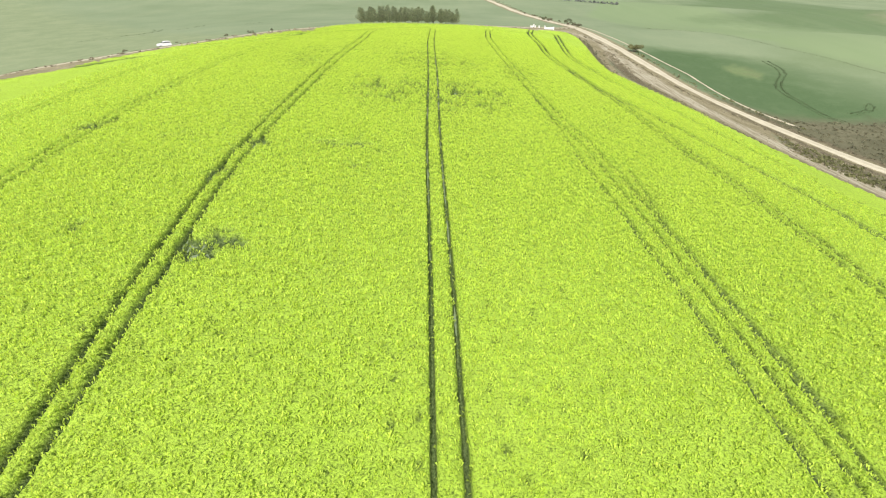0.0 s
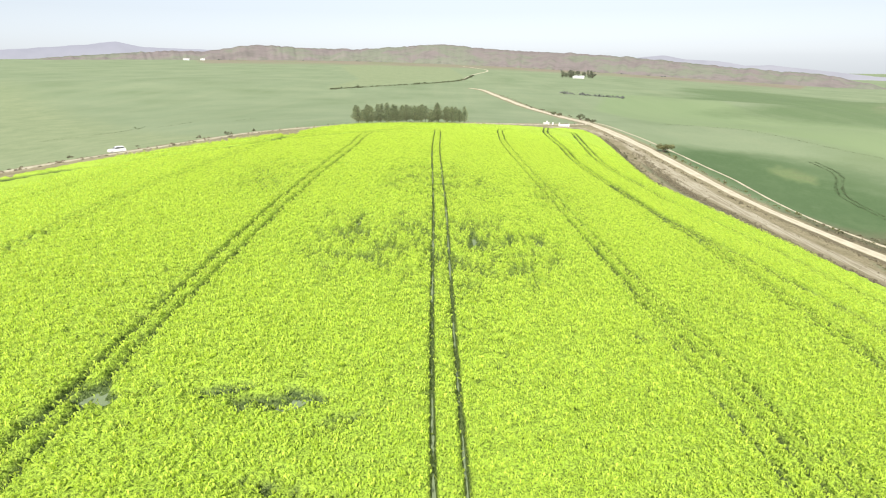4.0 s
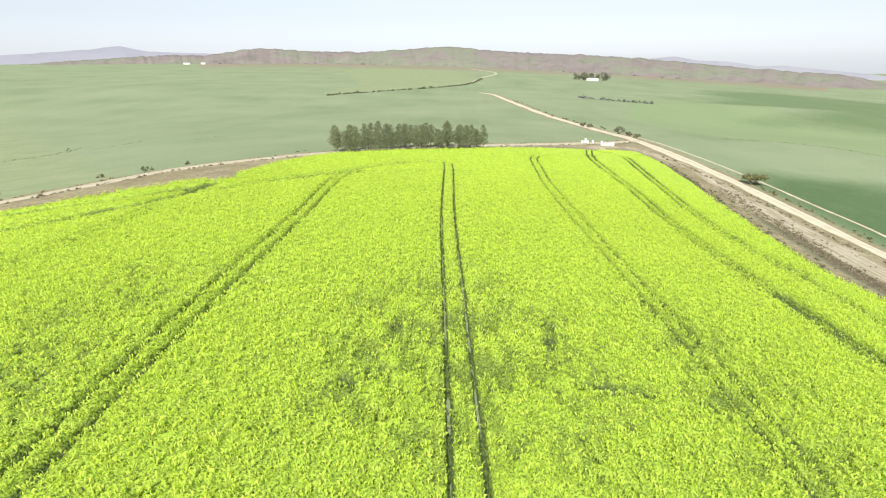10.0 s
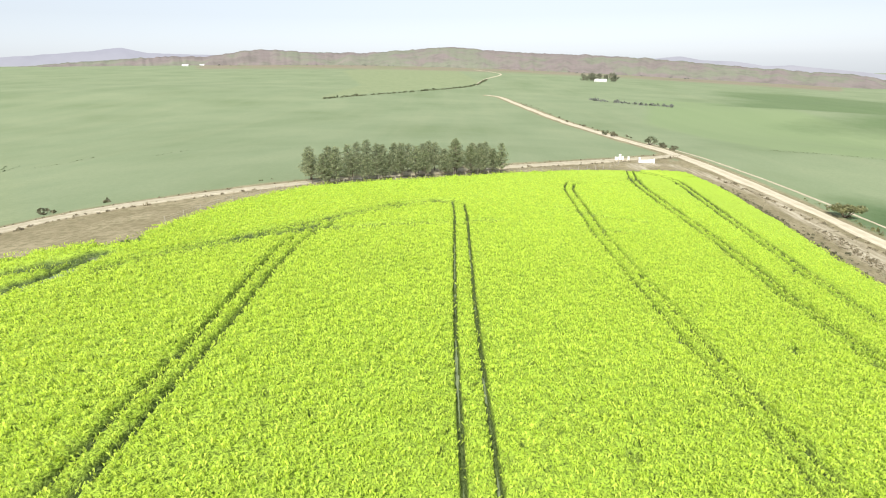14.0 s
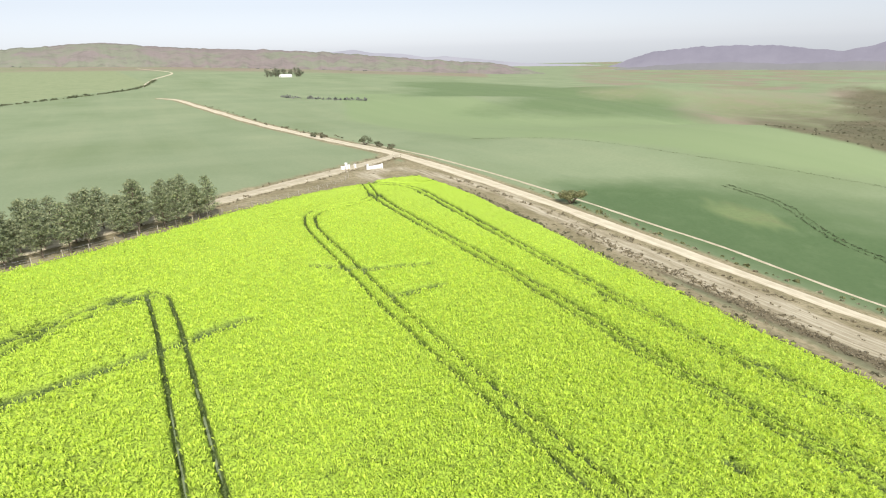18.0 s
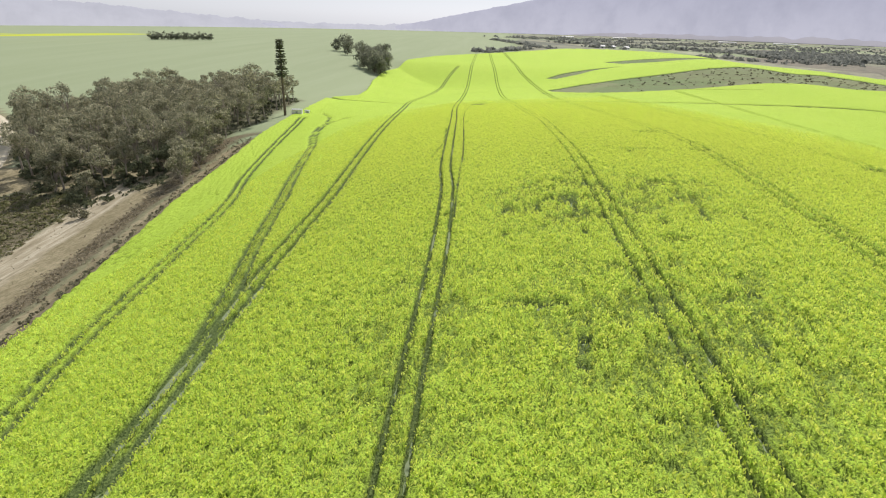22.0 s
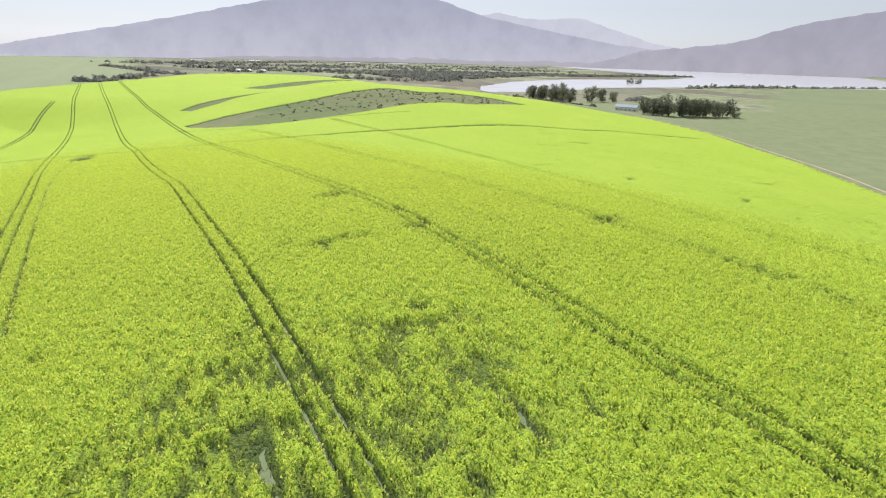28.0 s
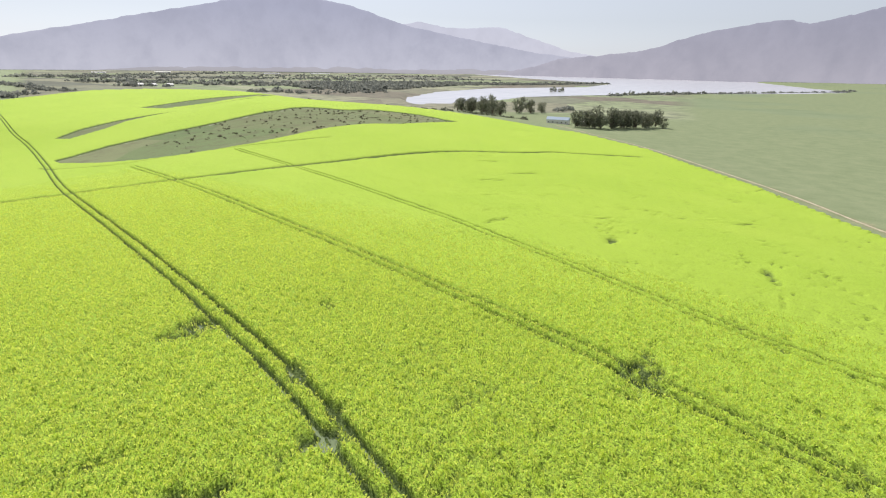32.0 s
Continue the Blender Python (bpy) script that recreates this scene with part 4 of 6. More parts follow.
def build_range(profile, dist, material, label, depth=500.0, rough=14.0, seed=1, foot=-190.0):
    """A ridge along bearings: (bearing, height of the crest)."""
    b = np.linspace(profile[0][0], profile[-1][0], int((profile[-1][0] - profile[0][0]) * 7))
    h = np.interp(b, [p[0] for p in profile], [p[1] for p in profile])
    kern = np.array([1, 3, 5, 3, 1]) / 13
    h = np.convolve(np.pad(h, 2, mode="edge"), kern, "valid")
    rise = np.array([0.0, 0.25, 0.5, 0.72, 0.88, 0.97, 1.0, 0.6, 0.0])
    away = np.array([-1.0, -0.8, -0.6, -0.42, -0.25, -0.1, 0.0, 0.15, 0.25])
    verts = []
    for i, (bb, hh) in enumerate(zip(b, h)):
        a = radians(bb)
        for r, w in zip(rise, away):
            rough_z = rough * (noise.noise(Vector((bb * 0.9, r * 3.0, seed))) + 0.6 * noise.noise(Vector((bb * 3.1, r * 7.0, seed + 5)))) * min(r * 1.6, 1.0)
            if r == 1.0:
                rough_z *= 0.6
            d = dist + w * depth + 60 * noise.noise(Vector((bb * 0.7, r * 4.0, seed + 9)))
            verts.append((math.sin(a) * d, 150 + math.cos(a) * d, foot + (hh - foot) * r + rough_z))
    me = mesh_of("backdrop", verts, grid_faces(len(rise), len(b)), material)
    tagged(new("backdrop", me), label, "mountain", kind="structure")


# haze colours for the ranges: each slope glows in its own painted tint
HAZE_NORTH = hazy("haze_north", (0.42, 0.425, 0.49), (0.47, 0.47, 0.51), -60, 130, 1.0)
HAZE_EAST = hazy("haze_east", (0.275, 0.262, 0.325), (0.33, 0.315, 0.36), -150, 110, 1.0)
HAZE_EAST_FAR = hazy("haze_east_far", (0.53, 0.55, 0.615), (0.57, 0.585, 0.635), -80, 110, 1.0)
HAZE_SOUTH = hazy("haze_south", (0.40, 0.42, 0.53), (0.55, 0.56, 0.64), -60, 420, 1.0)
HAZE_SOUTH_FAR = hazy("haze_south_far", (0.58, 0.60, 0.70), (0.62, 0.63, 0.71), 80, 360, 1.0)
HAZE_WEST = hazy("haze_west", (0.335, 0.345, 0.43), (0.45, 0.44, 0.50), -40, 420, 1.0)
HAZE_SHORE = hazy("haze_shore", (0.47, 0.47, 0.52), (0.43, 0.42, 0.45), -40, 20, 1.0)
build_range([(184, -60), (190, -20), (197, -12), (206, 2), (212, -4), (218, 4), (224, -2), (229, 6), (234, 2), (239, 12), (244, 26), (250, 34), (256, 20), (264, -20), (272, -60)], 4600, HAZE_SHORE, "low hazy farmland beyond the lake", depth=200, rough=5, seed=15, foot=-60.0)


def hill_material():
    k = Mat("bare_hills", 1.0, 0.05)
    n = k.noise(0.004, 7, 0.65)
    c = k.ramp(n, [(0.3, (0.185, 0.165, 0.15)), (0.46, (0.235, 0.20, 0.19)), (0.56, (0.205, 0.225, 0.16)), (0.72, (0.27, 0.23, 0.215))])
    c = k.mix(k.mul(k.grey(k.noise(0.02, 6, 0.7), 0.5, 0.64), 0.6), c, (0.15, 0.15, 0.12))
    k.colour(c).bump(k.noise(0.01, 6), 0.6, 12.0)
    return k.m


HILLSIDE = hill_material()
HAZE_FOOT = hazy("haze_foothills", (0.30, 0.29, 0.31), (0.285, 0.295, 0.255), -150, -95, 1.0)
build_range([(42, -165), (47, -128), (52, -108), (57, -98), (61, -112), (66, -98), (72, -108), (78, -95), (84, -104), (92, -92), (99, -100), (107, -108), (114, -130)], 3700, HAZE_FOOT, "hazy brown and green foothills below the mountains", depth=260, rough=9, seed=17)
build_range([(-60, -20), (-48, 0), (-40, 6), (-33.6, 27), (-27, 45), (-24, 42), (-19, 72), (-14.7, 58), (-9, 52), (-0.5, 75), (5.8, 48), (14.2, 30), (19.5, 12), (26.9, -22), (31.3, -38), (34.6, -47), (38.1, -80), (43, -130)],
            2650, HILLSIDE, "brown and green hills along the skyline", depth=1100, rough=9, seed=12)
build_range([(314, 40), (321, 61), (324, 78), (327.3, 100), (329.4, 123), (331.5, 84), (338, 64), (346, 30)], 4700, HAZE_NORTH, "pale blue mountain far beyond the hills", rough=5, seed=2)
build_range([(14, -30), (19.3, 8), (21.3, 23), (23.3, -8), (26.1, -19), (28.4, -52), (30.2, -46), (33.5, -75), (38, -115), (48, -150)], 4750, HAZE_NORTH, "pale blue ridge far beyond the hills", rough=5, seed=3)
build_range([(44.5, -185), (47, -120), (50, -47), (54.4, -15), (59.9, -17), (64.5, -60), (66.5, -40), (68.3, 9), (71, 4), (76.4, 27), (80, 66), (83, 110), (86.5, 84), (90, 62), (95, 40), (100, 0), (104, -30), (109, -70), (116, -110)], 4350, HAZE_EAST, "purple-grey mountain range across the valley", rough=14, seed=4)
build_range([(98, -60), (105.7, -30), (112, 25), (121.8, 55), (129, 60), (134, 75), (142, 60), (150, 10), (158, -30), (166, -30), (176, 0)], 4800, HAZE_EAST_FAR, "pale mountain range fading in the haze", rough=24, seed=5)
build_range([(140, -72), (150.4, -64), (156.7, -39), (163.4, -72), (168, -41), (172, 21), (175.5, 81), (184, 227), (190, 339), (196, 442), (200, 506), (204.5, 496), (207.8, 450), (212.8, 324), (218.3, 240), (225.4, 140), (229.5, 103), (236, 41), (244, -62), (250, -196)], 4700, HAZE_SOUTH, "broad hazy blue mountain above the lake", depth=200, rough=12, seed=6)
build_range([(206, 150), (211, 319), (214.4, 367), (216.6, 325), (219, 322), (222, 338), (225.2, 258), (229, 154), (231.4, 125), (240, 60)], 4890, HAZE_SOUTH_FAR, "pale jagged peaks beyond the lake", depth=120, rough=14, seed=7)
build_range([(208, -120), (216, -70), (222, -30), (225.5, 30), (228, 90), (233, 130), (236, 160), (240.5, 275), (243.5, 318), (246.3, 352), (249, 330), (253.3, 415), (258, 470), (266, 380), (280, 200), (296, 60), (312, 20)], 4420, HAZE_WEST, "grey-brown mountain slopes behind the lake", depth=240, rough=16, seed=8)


# ---- trees ----
def tube(path, radii, sides=6):
    """Vertices and quads of a tapered tube along a path."""
    verts, faces = [], []
    for i, (p, r) in enumerate(zip(path, radii)):
        d = (Vector(path[min(i + 1, len(path) - 1)]) - Vector(path[max(i - 1, 0)])).normalized()
        u = d.cross(Vector((0.31, 0.95, 0.07))).normalized()
        v = d.cross(u)
        for k in range(sides):
            a = math.tau * k / sides
            verts.append(tuple(Vector(p) + u * (math.cos(a) * r) + v * (math.sin(a) * r)))
    n = len(path)
    for i in range(n - 1):
        for k in range(sides):
            faces.append((i * sides + k, i * sides + (k + 1) % sides, (i + 1) * sides + (k + 1) % sides, (i + 1) * sides + k))
    return verts, faces


def joined(pieces):
    verts, faces = [], []
    for v, f in pieces:
        o = len(verts)
        verts += v
        faces += [tuple(i + o for i in q) for q in f]
    return verts, faces


def leaves(centres, radii, count, size, rng, flat=1.0, droop=0.0):
    """Leaf sprays as small bent quads, spread over the shells of lobes."""
    c, r = np.array(centres), np.array(radii)
    pick = rng.choice(len(c), count, p=r ** 2 / (r ** 2).sum())
    d = rng.normal(size=(count, 3))
    d /= np.linalg.norm(d, axis=1)[:, None]
    p = c[pick] + d * (r[pick] * rng.uniform(0.55, 1.08, count))[:, None] * np.array([1, 1, flat])
    # sprays lie along the outside of their lobe, each turned a little
    out = d * np.array([1, 1, 1.2]) + rng.normal(0, 0.45, (count, 3))
    a = np.cross(out, rng.normal(size=(count, 3)))
    a /= np.linalg.norm(a, axis=1)[:, None] + 1e-6
    a[:, 2] -= droop * 0.5
    b = np.cross(a, out)
    b /= np.linalg.norm(b, axis=1)[:, None] + 1e-6
    s = size * rng.uniform(0.6, 1.5, count)[:, None]
    v = np.stack([p - a * s * 0.9, p + b * s * 0.45, p + a * s, p - b * s * 0.45], 1).reshape(-1, 3)
    return v, np.arange(count * 4).reshape(-1, 4)


def leaf_material(name, dark, light, tip, through=0.35):
    k = Mat(name, 0.75, 0.15)
    c = k.ramp(k.island(), [(0.0, dark), (0.55, light), (0.95, tip)])
    c = k.mix(k.mul(k.random(), 0.35), c, tuple(v * 0.6 for v in light))
    k.colour(c).through_light(c, through)
    return k.m


BARK = two_tone("bark", (0.11, 0.085, 0.06), (0.22, 0.18, 0.14), 6.0)
PALE_BARK = two_tone("pale_bark", (0.26, 0.22, 0.18), (0.46, 0.41, 0.34), 4.0)
PINE_LEAF = leaf_material("pine_needles", (0.16, 0.20, 0.115), (0.32, 0.365, 0.20), (0.46, 0.48, 0.28), 0.42)
GUM_LEAF = leaf_material("gum_leaves", (0.16, 0.172, 0.105), (0.36, 0.355, 0.225), (0.56, 0.53, 0.36), 0.45)
OAK_LEAF = leaf_material("broad_leaves", (0.085, 0.10, 0.062), (0.165, 0.185, 0.105), (0.245, 0.26, 0.15), 0.42)
# broad leaves again, lightened to paint in middle-distance haze
HAZY_GROVE_LEAF = leaf_material("hazy_grove_leaves", (0.15, 0.165, 0.118), (0.25, 0.265, 0.182), (0.33, 0.34, 0.235), 0.45)
SCRUB_LEAF = leaf_material("scrub_leaves", (0.13, 0.13, 0.08), (0.225, 0.22, 0.137), (0.305, 0.285, 0.185))
BROWN_LEAF = leaf_material("dry_leaves", (0.24, 0.21, 0.142), (0.35, 0.305, 0.205), (0.45, 0.40, 0.275), 0.45)
VALLEY_LEAF = leaf_material("tussock", (0.15, 0.14, 0.085), (0.225, 0.205, 0.125), (0.30, 0.27, 0.17), 0.4)
OLIVE_LEAF = leaf_material("olive_leaves", (0.13, 0.135, 0.06), (0.24, 0.245, 0.11), (0.33, 0.32, 0.16))
WHEAT_LEAF = leaf_material("wheat_leaves", (0.09, 0.115, 0.062), (0.13, 0.165, 0.085), (0.17, 0.205, 0.11))
# distance haze is put into this leaf colour as pale grey
HAZED_LEAF = leaf_material("hazed_leaves", (0.20, 0.21, 0.19), (0.28, 0.295, 0.255), (0.36, 0.37, 0.32), 0.5)


def make_tree(name, label, category, trunk, crown, group=""):
    ob = tagged(new(name), label, category, group)
    for part_name, me in (("trunk", trunk), ("crown", crown)):
        p = new(part_name, me)
        p.parent = ob
    return ob


def pine_meshes(h, seed, leaf=PINE_LEAF):
    rng, r = np.random.default_rng(seed), random.Random(seed)
    top = Vector((r.uniform(-0.3, 0.3), r.uniform(-0.3, 0.3), h))
    path = [(0, 0, -0.5), (0, 0, h * 0.3), tuple(top * 0.65), tuple(top)]
    pieces = [tube(path, [h * 0.018, h * 0.015, h * 0.009, 0.02])]
    cen, rad = [], []
    for i in range(38):
        f = 0.2 + 0.8 * (i / 37)
        a = i * 2.4 + r.uniform(-0.4, 0.4)
        reach = h * 0.33 * (1.05 - f) ** 0.7 * r.uniform(0.6, 1.15) + 0.2
        z = h * f
        base = Vector((top.x * f, top.y * f, z))
        tip = base + Vector((math.cos(a) * reach, math.sin(a) * reach, reach * 0.3))
        pieces.append(tube([tuple(base), tuple((base + tip) / 2 + Vector((0, 0, -0.05))), tuple(tip)], [0.06, 0.04, 0.015], 4))
        for k in (0.45, 0.75, 1.0):
            cen.append(tuple(base.lerp(tip, k)))
            rad.append(0.34 + 0.25 * reach * (1.15 - 0.5 * k))
    v, f = leaves(cen, rad, 2000, 0.17, rng, 0.55)
    tv, tf = joined(pieces)
    return mesh_of("pine_trunk", tv, tf, BARK), mesh_of("pine_crown", v, f, leaf, False)


def broad_meshes(h, seed, leaf, bark, clear=0.35, spread=0.34, count=1500, size=0.3, lobes=11, flat=0.75, puff=1.0):
    rng, r = np.random.default_rng(seed), random.Random(seed)
    lean = Vector((r.uniform(-0.08, 0.08) * h, r.uniform(-0.08, 0.08) * h, 0))
    fork = Vector((0, 0, h * clear)) + lean * 0.4
    pieces = [tube([(0, 0, -0.5), tuple(fork * 0.5), tuple(fork), tuple(fork + Vector((0, 0, h * 0.25)) + lean * 0.4)], [h * 0.024, h * 0.019, h * 0.015, h * 0.006])]
    cen, rad = [], []
    for i in range(lobes):
        a = i * 2.4 + r.uniform(-0.5, 0.5)
        f = r.uniform(0.0, 1.0)
        reach = spread * h * (0.35 + 0.65 * math.sin(math.pi * (0.25 + 0.65 * f))) * r.uniform(0.55, 1.0)
        tip = Vector((math.cos(a) * reach, math.sin(a) * reach, h * (clear + 0.12 + (0.88 - clear - 0.08) * f))) + lean
        mid = fork.lerp(tip, 0.5) + Vector((0, 0, 0.04 * h))
        pieces.append(tube([tuple(fork * r.uniform(0.8, 1.0)), tuple(mid), tuple(tip)], [h * 0.009, h * 0.006, h * 0.002], 4))
        cen.append(tuple(tip))
        rad.append(h * r.uniform(0.09, 0.16) * puff)
    v, f = leaves(cen, rad, count, size, rng, flat, 0.25)
    tv, tf = joined(pieces)
    return mesh_of("trunk", tv, tf, bark), mesh_of("crown", v, f, leaf, False)


def bush_meshes(h, seed, leaf, count=420, size=0.2):
    rng, r = np.random.default_rng(seed), random.Random(seed)
    pieces, cen, rad = [], [], []
    for i in range(6):
        a = i * 1.05 + r.uniform(-0.3, 0.3)
        tip = Vector((math.cos(a) * h * r.uniform(0.3, 0.7), math.sin(a) * h * r.uniform(0.3, 0.7), h * r.uniform(0.3, 0.75)))
        pieces.append(tube([(0, 0, -0.2), tuple(tip * 0.5), tuple(tip)], [0.05 * h, 0.03 * h, 0.01 * h], 4))
        cen.append(tuple(tip))
        rad.append(h * r.uniform(0.26, 0.42))
    v, f = leaves(cen, rad, count, size, rng, 0.7)
    tv, tf = joined(pieces)
    return mesh_of("stems", tv, tf, BARK), mesh_of("foliage", v, f, leaf, False)


def place(ob, x, y, scale=1.0, turn=0.0, stretch=1.0, sink=0.0):
    z = float(land_height(np.array([float(x)]), np.array([float(y)]))[0])
    c = copy_thing(ob, pose(x, y, z - sink, 0, 0, turn))
    c.scale = (scale, scale, scale * stretch)
    return c


def scatter(poly, spacing, seed):
    """Jittered points inside a polygon."""
    r = random.Random(seed)
    xs, ys = [p[0] for p in poly], [p[1] for p in poly]
    out, y = [], min(ys)
    while y < max(ys):
        x = min(xs)
        while x < max(xs):
            q = (x + r.uniform(-0.42, 0.42) * spacing, y + r.uniform(-0.42, 0.42) * spacing)
            if inside(poly, np.array([q[0]]), np.array([q[1]]))[0]:
                out.append(q)
            x += spacing
        y += spacing
    return out


def masters(make, n, name, label, category, group=""):
    """Finished single trees to copy from; the first stand where they are told later."""
    return [make_tree(name, label, category, *make(i), group=group) for i in range(n)]


def spread(kinds, spots, seed, low=0.8, high=1.2, first=True):
    """Stand copies of the kinds on spots; each kind itself takes one of the spots."""
    r = random.Random(seed)
    spots = list(spots)
    for i, ob in enumerate(kinds):
        if i < len(spots):
            x, y = spots[i]
            z = float(land_height(np.array([float(x)]), np.array([float(y)]))[0])
            s = r.uniform(low, high)
            ob.matrix_basis = pose(x, y, z, 0, 0, r.uniform(0, 360))
            ob.scale = (s, s, s)
    for i, (x, y) in enumerate(spots[len(kinds):]):
        src = kinds[i % len(kinds)]
        keep = src.scale.copy()
        src.scale = (1, 1, 1)
        c = place(src, x, y, r.uniform(low, high), r.uniform(0, 360), r.uniform(0.9, 1.15))
        src.scale = keep


pines = masters(lambda i: pine_meshes(6.2 + 0.5 * i, 100 + i), 4, "pine_tree", "young dark-green pine in a small plantation beside the crop", "tree", "pines of the plantation")
wood = []
for i in range(14):
    k = i / 13
    for row in range(3):
        r = random.Random(i * 7 + row)
        wood.append((-33.5 + 41.0 * k - row * 2.6 + r.uniform(-0.8, 0.8), 261.5 + 27.5 * k + row * 3.6 + r.uniform(-0.8, 0.8)))
spread(pines, wood, 5, 0.86, 1.1)

gums = masters(lambda i: broad_meshes(13.5 + i, 200 + i, GUM_LEAF, PALE_BARK, 0.38, 0.30, 1250, 0.36, 12, 0.72, 0.9), 5, "eucalyptus_tree", "grey-green eucalyptus with a bare trunk in the roadside wood", "tree", "trees of the eucalyptus wood")
spread(gums, scatter(FOREST, 8.2, 9) + [(112, 31), (117, 4)], 6, 0.72, 1.15)
edge_gums = masters(lambda i: broad_meshes(10.5 + i, 260 + i, GUM_LEAF, PALE_BARK, 0.14, 0.34, 1300, 0.36, 14, 0.75, 0.95), 3, "eucalyptus_tree", "low bushy olive-green eucalyptus at the edge of the crop", "tree", "trees of the eucalyptus wood")
spread(edge_gums, [(100, 57), (103.5, 52), (106, 46), (104.5, 40), (109, 38), (108.5, 30), (114, 24), (112.5, 17), (115.5, 10), (131, 56), (146, 50)], 16, 0.75, 1.1)


# ---- scrub, banks and single bushes ----
def part(name, bm, material, parent, label=""):
    """Links a bmesh as one mesh under a thing or a part."""
    me = bpy.data.meshes.new(name)
    bm.to_mesh(me)
    bm.free()
    me.materials.append(material)
    ob = new(name, me)
    ob.parent = parent
    return tagged(ob, label)


def clumps(name, label, spots, sizes, leaf, per=22, leaf_size=0.35, seed=1, category="scrub", lift=0.0):
    """Many low bushes that nobody could count, as one mesh."""
    rng = np.random.default_rng(seed)
    s = np.array(spots, float)
    n = len(s)
    size = rng.uniform(sizes[0], sizes[1], n) * rng.choice([0.6, 0.8, 1.0, 1.0, 1.35], n)
    z = land_height(s[:, 0], s[:, 1]) + lift
    d = rng.normal(size=(n, per, 3))
    d /= np.linalg.norm(d, axis=2)[..., None]
    d[..., 2] = np.abs(d[..., 2]) * 0.8
    d[..., 0] *= rng.uniform(0.7, 1.5, n)[:, None]
    c = np.stack([s[:, 0], s[:, 1], z], -1)[:, None] + d * (size[:, None] * rng.uniform(0.55, 1.0, (n, per)))[..., None]
    a = rng.normal(size=(n, per, 3))
    a /= np.linalg.norm(a, axis=2)[..., None]
    b = np.cross(a, rng.normal(size=(n, per, 3)))
    b /= np.linalg.norm(b, axis=2)[..., None]
    k = (size * leaf_size)[:, None, None] * rng.uniform(0.7, 1.4, (n, per, 1))
    v = np.stack([c - a * k, c + b * k * 0.7, c + a * k, c - b * k * 0.7], 2).reshape(-1, 3)
    me = mesh_of(name, v, np.arange(n * per * 4).reshape(-1, 4), leaf, False)
    return tagged(new(name, me), label, category, kind="stuff")


def ground_level(x, y):
    return float(land_height(np.array([float(x)]), np.array([float(y)]))[0])


def along(line, step, jitter, seed, offset=0.0, gaps=0.25):
    """Spots along a line, with gaps."""
    r = random.Random(seed)
    pts = curve(line, step)
    out = []
    for i, (x, y) in enumerate(pts):
        if r.random() < gaps:
            continue
        a, b = Vector(pts[max(i - 1, 0)]), Vector(pts[min(i + 1, len(pts) - 1)])
        d = (b - a).normalized()
        o = offset + r.gauss(0, jitter)
        out.append((x + d.y * o + r.uniform(-0.5, 0.5) * step, y - d.x * o + r.uniform(-0.5, 0.5) * step))
    return out


def random_in(poly, n, seed, clear=()):
    r = random.Random(seed)
    xs, ys = [p[0] for p in poly], [p[1] for p in poly]
    x = np.array([r.uniform(min(xs), max(xs)) for _ in range(n)])
    y = np.array([r.uniform(min(ys), max(ys)) for _ in range(n)])
    keep = inside(poly, x, y)
    for line, gap in clear:
        keep &= line_distance(line, x, y) > gap
    return list(zip(x[keep], y[keep]))


clumps("verge_scrub", "low dark heath bushes along the crop's edge", along(EDGE_EAST, 0.7, 0.5, 1, -0.6, 0.3) + along(EDGE_EAST, 1.3, 0.7, 2, -2.4, 0.5), (0.25, 0.6), SCRUB_LEAF, 16, 0.4, 3)
clumps("verge_scrub", "brown dead scrub in a band beside the gravel strip", along(EDGE_EAST[2:], 0.1, 1.5, 4, -9.0, 0.2) + along(EDGE_EAST[3:], 0.16, 1.6, 5, -11.0, 0.4) + along(EDGE_EAST[3:], 0.7, 0.8, 6, -4.2, 0.6), (0.12, 0.4), BROWN_LEAF, 14, 0.42, 6)
clumps("verge_scrub", "dry brown grass tufts along the gravel road", along([(80, 320), (82, 290), (84.5, 258), (87, 228), (94, 202), (109, 175), (123, 147), (136, 122), (148, 92), (160, 62)], 0.7, 0.9, 7, 0.0, 0.2)
       + along([(98, 300), (99.5, 258), (103, 232), (109, 214), (122, 194)], 1.4, 0.8, 8, 0.0, 0.4), (0.2, 0.6), BROWN_LEAF, 16, 0.4, 9)
clumps("verge_scrub", "sparse dry tufts on the gravel strip", random_in(VERGE, 3600, 11, ((ROAD_EAST, 4.0), (FIELD, 2.0))), (0.12, 0.3), BROWN_LEAF, 8, 0.45, 12)
clumps("heath", "brown and olive heath between road and wood", random_in(HEATH, 3500, 13, ((ROAD_EAST, 4.5),)), (0.18, 0.5), BROWN_LEAF, 12, 0.42, 14)
clumps("heath", "dark olive bushes between road and wood", random_in(HEATH, 4200, 24, ((ROAD_EAST, 4.5),)) + random_in([(122, 70), (132, 52), (160, 46), (150, 74), (134, 84)], 260, 25), (0.25, 0.8), OLIVE_LEAF, 12, 0.42, 26)
clumps("valley_scrub", "grey-green scrub bushes down the dry valley", random_in(SCRUB, 9000, 15, ((ROAD_EAST, 6.0),)), (0.15, 0.55), SCRUB_LEAF, 9, 0.46, 16)
clumps("valley_scrub", "dry olive and brown tussocks down the valley", random_in(SCRUB, 14000, 27, ((ROAD_EAST, 6.0),)) + random_in([(242, 189), (262, 150), (300, 120), (270, 60), (215, 60), (190, 90), (215, 100), (248, 118)], 2600, 28), (0.15, 0.5), VALLEY_LEAF, 6, 0.5, 29)
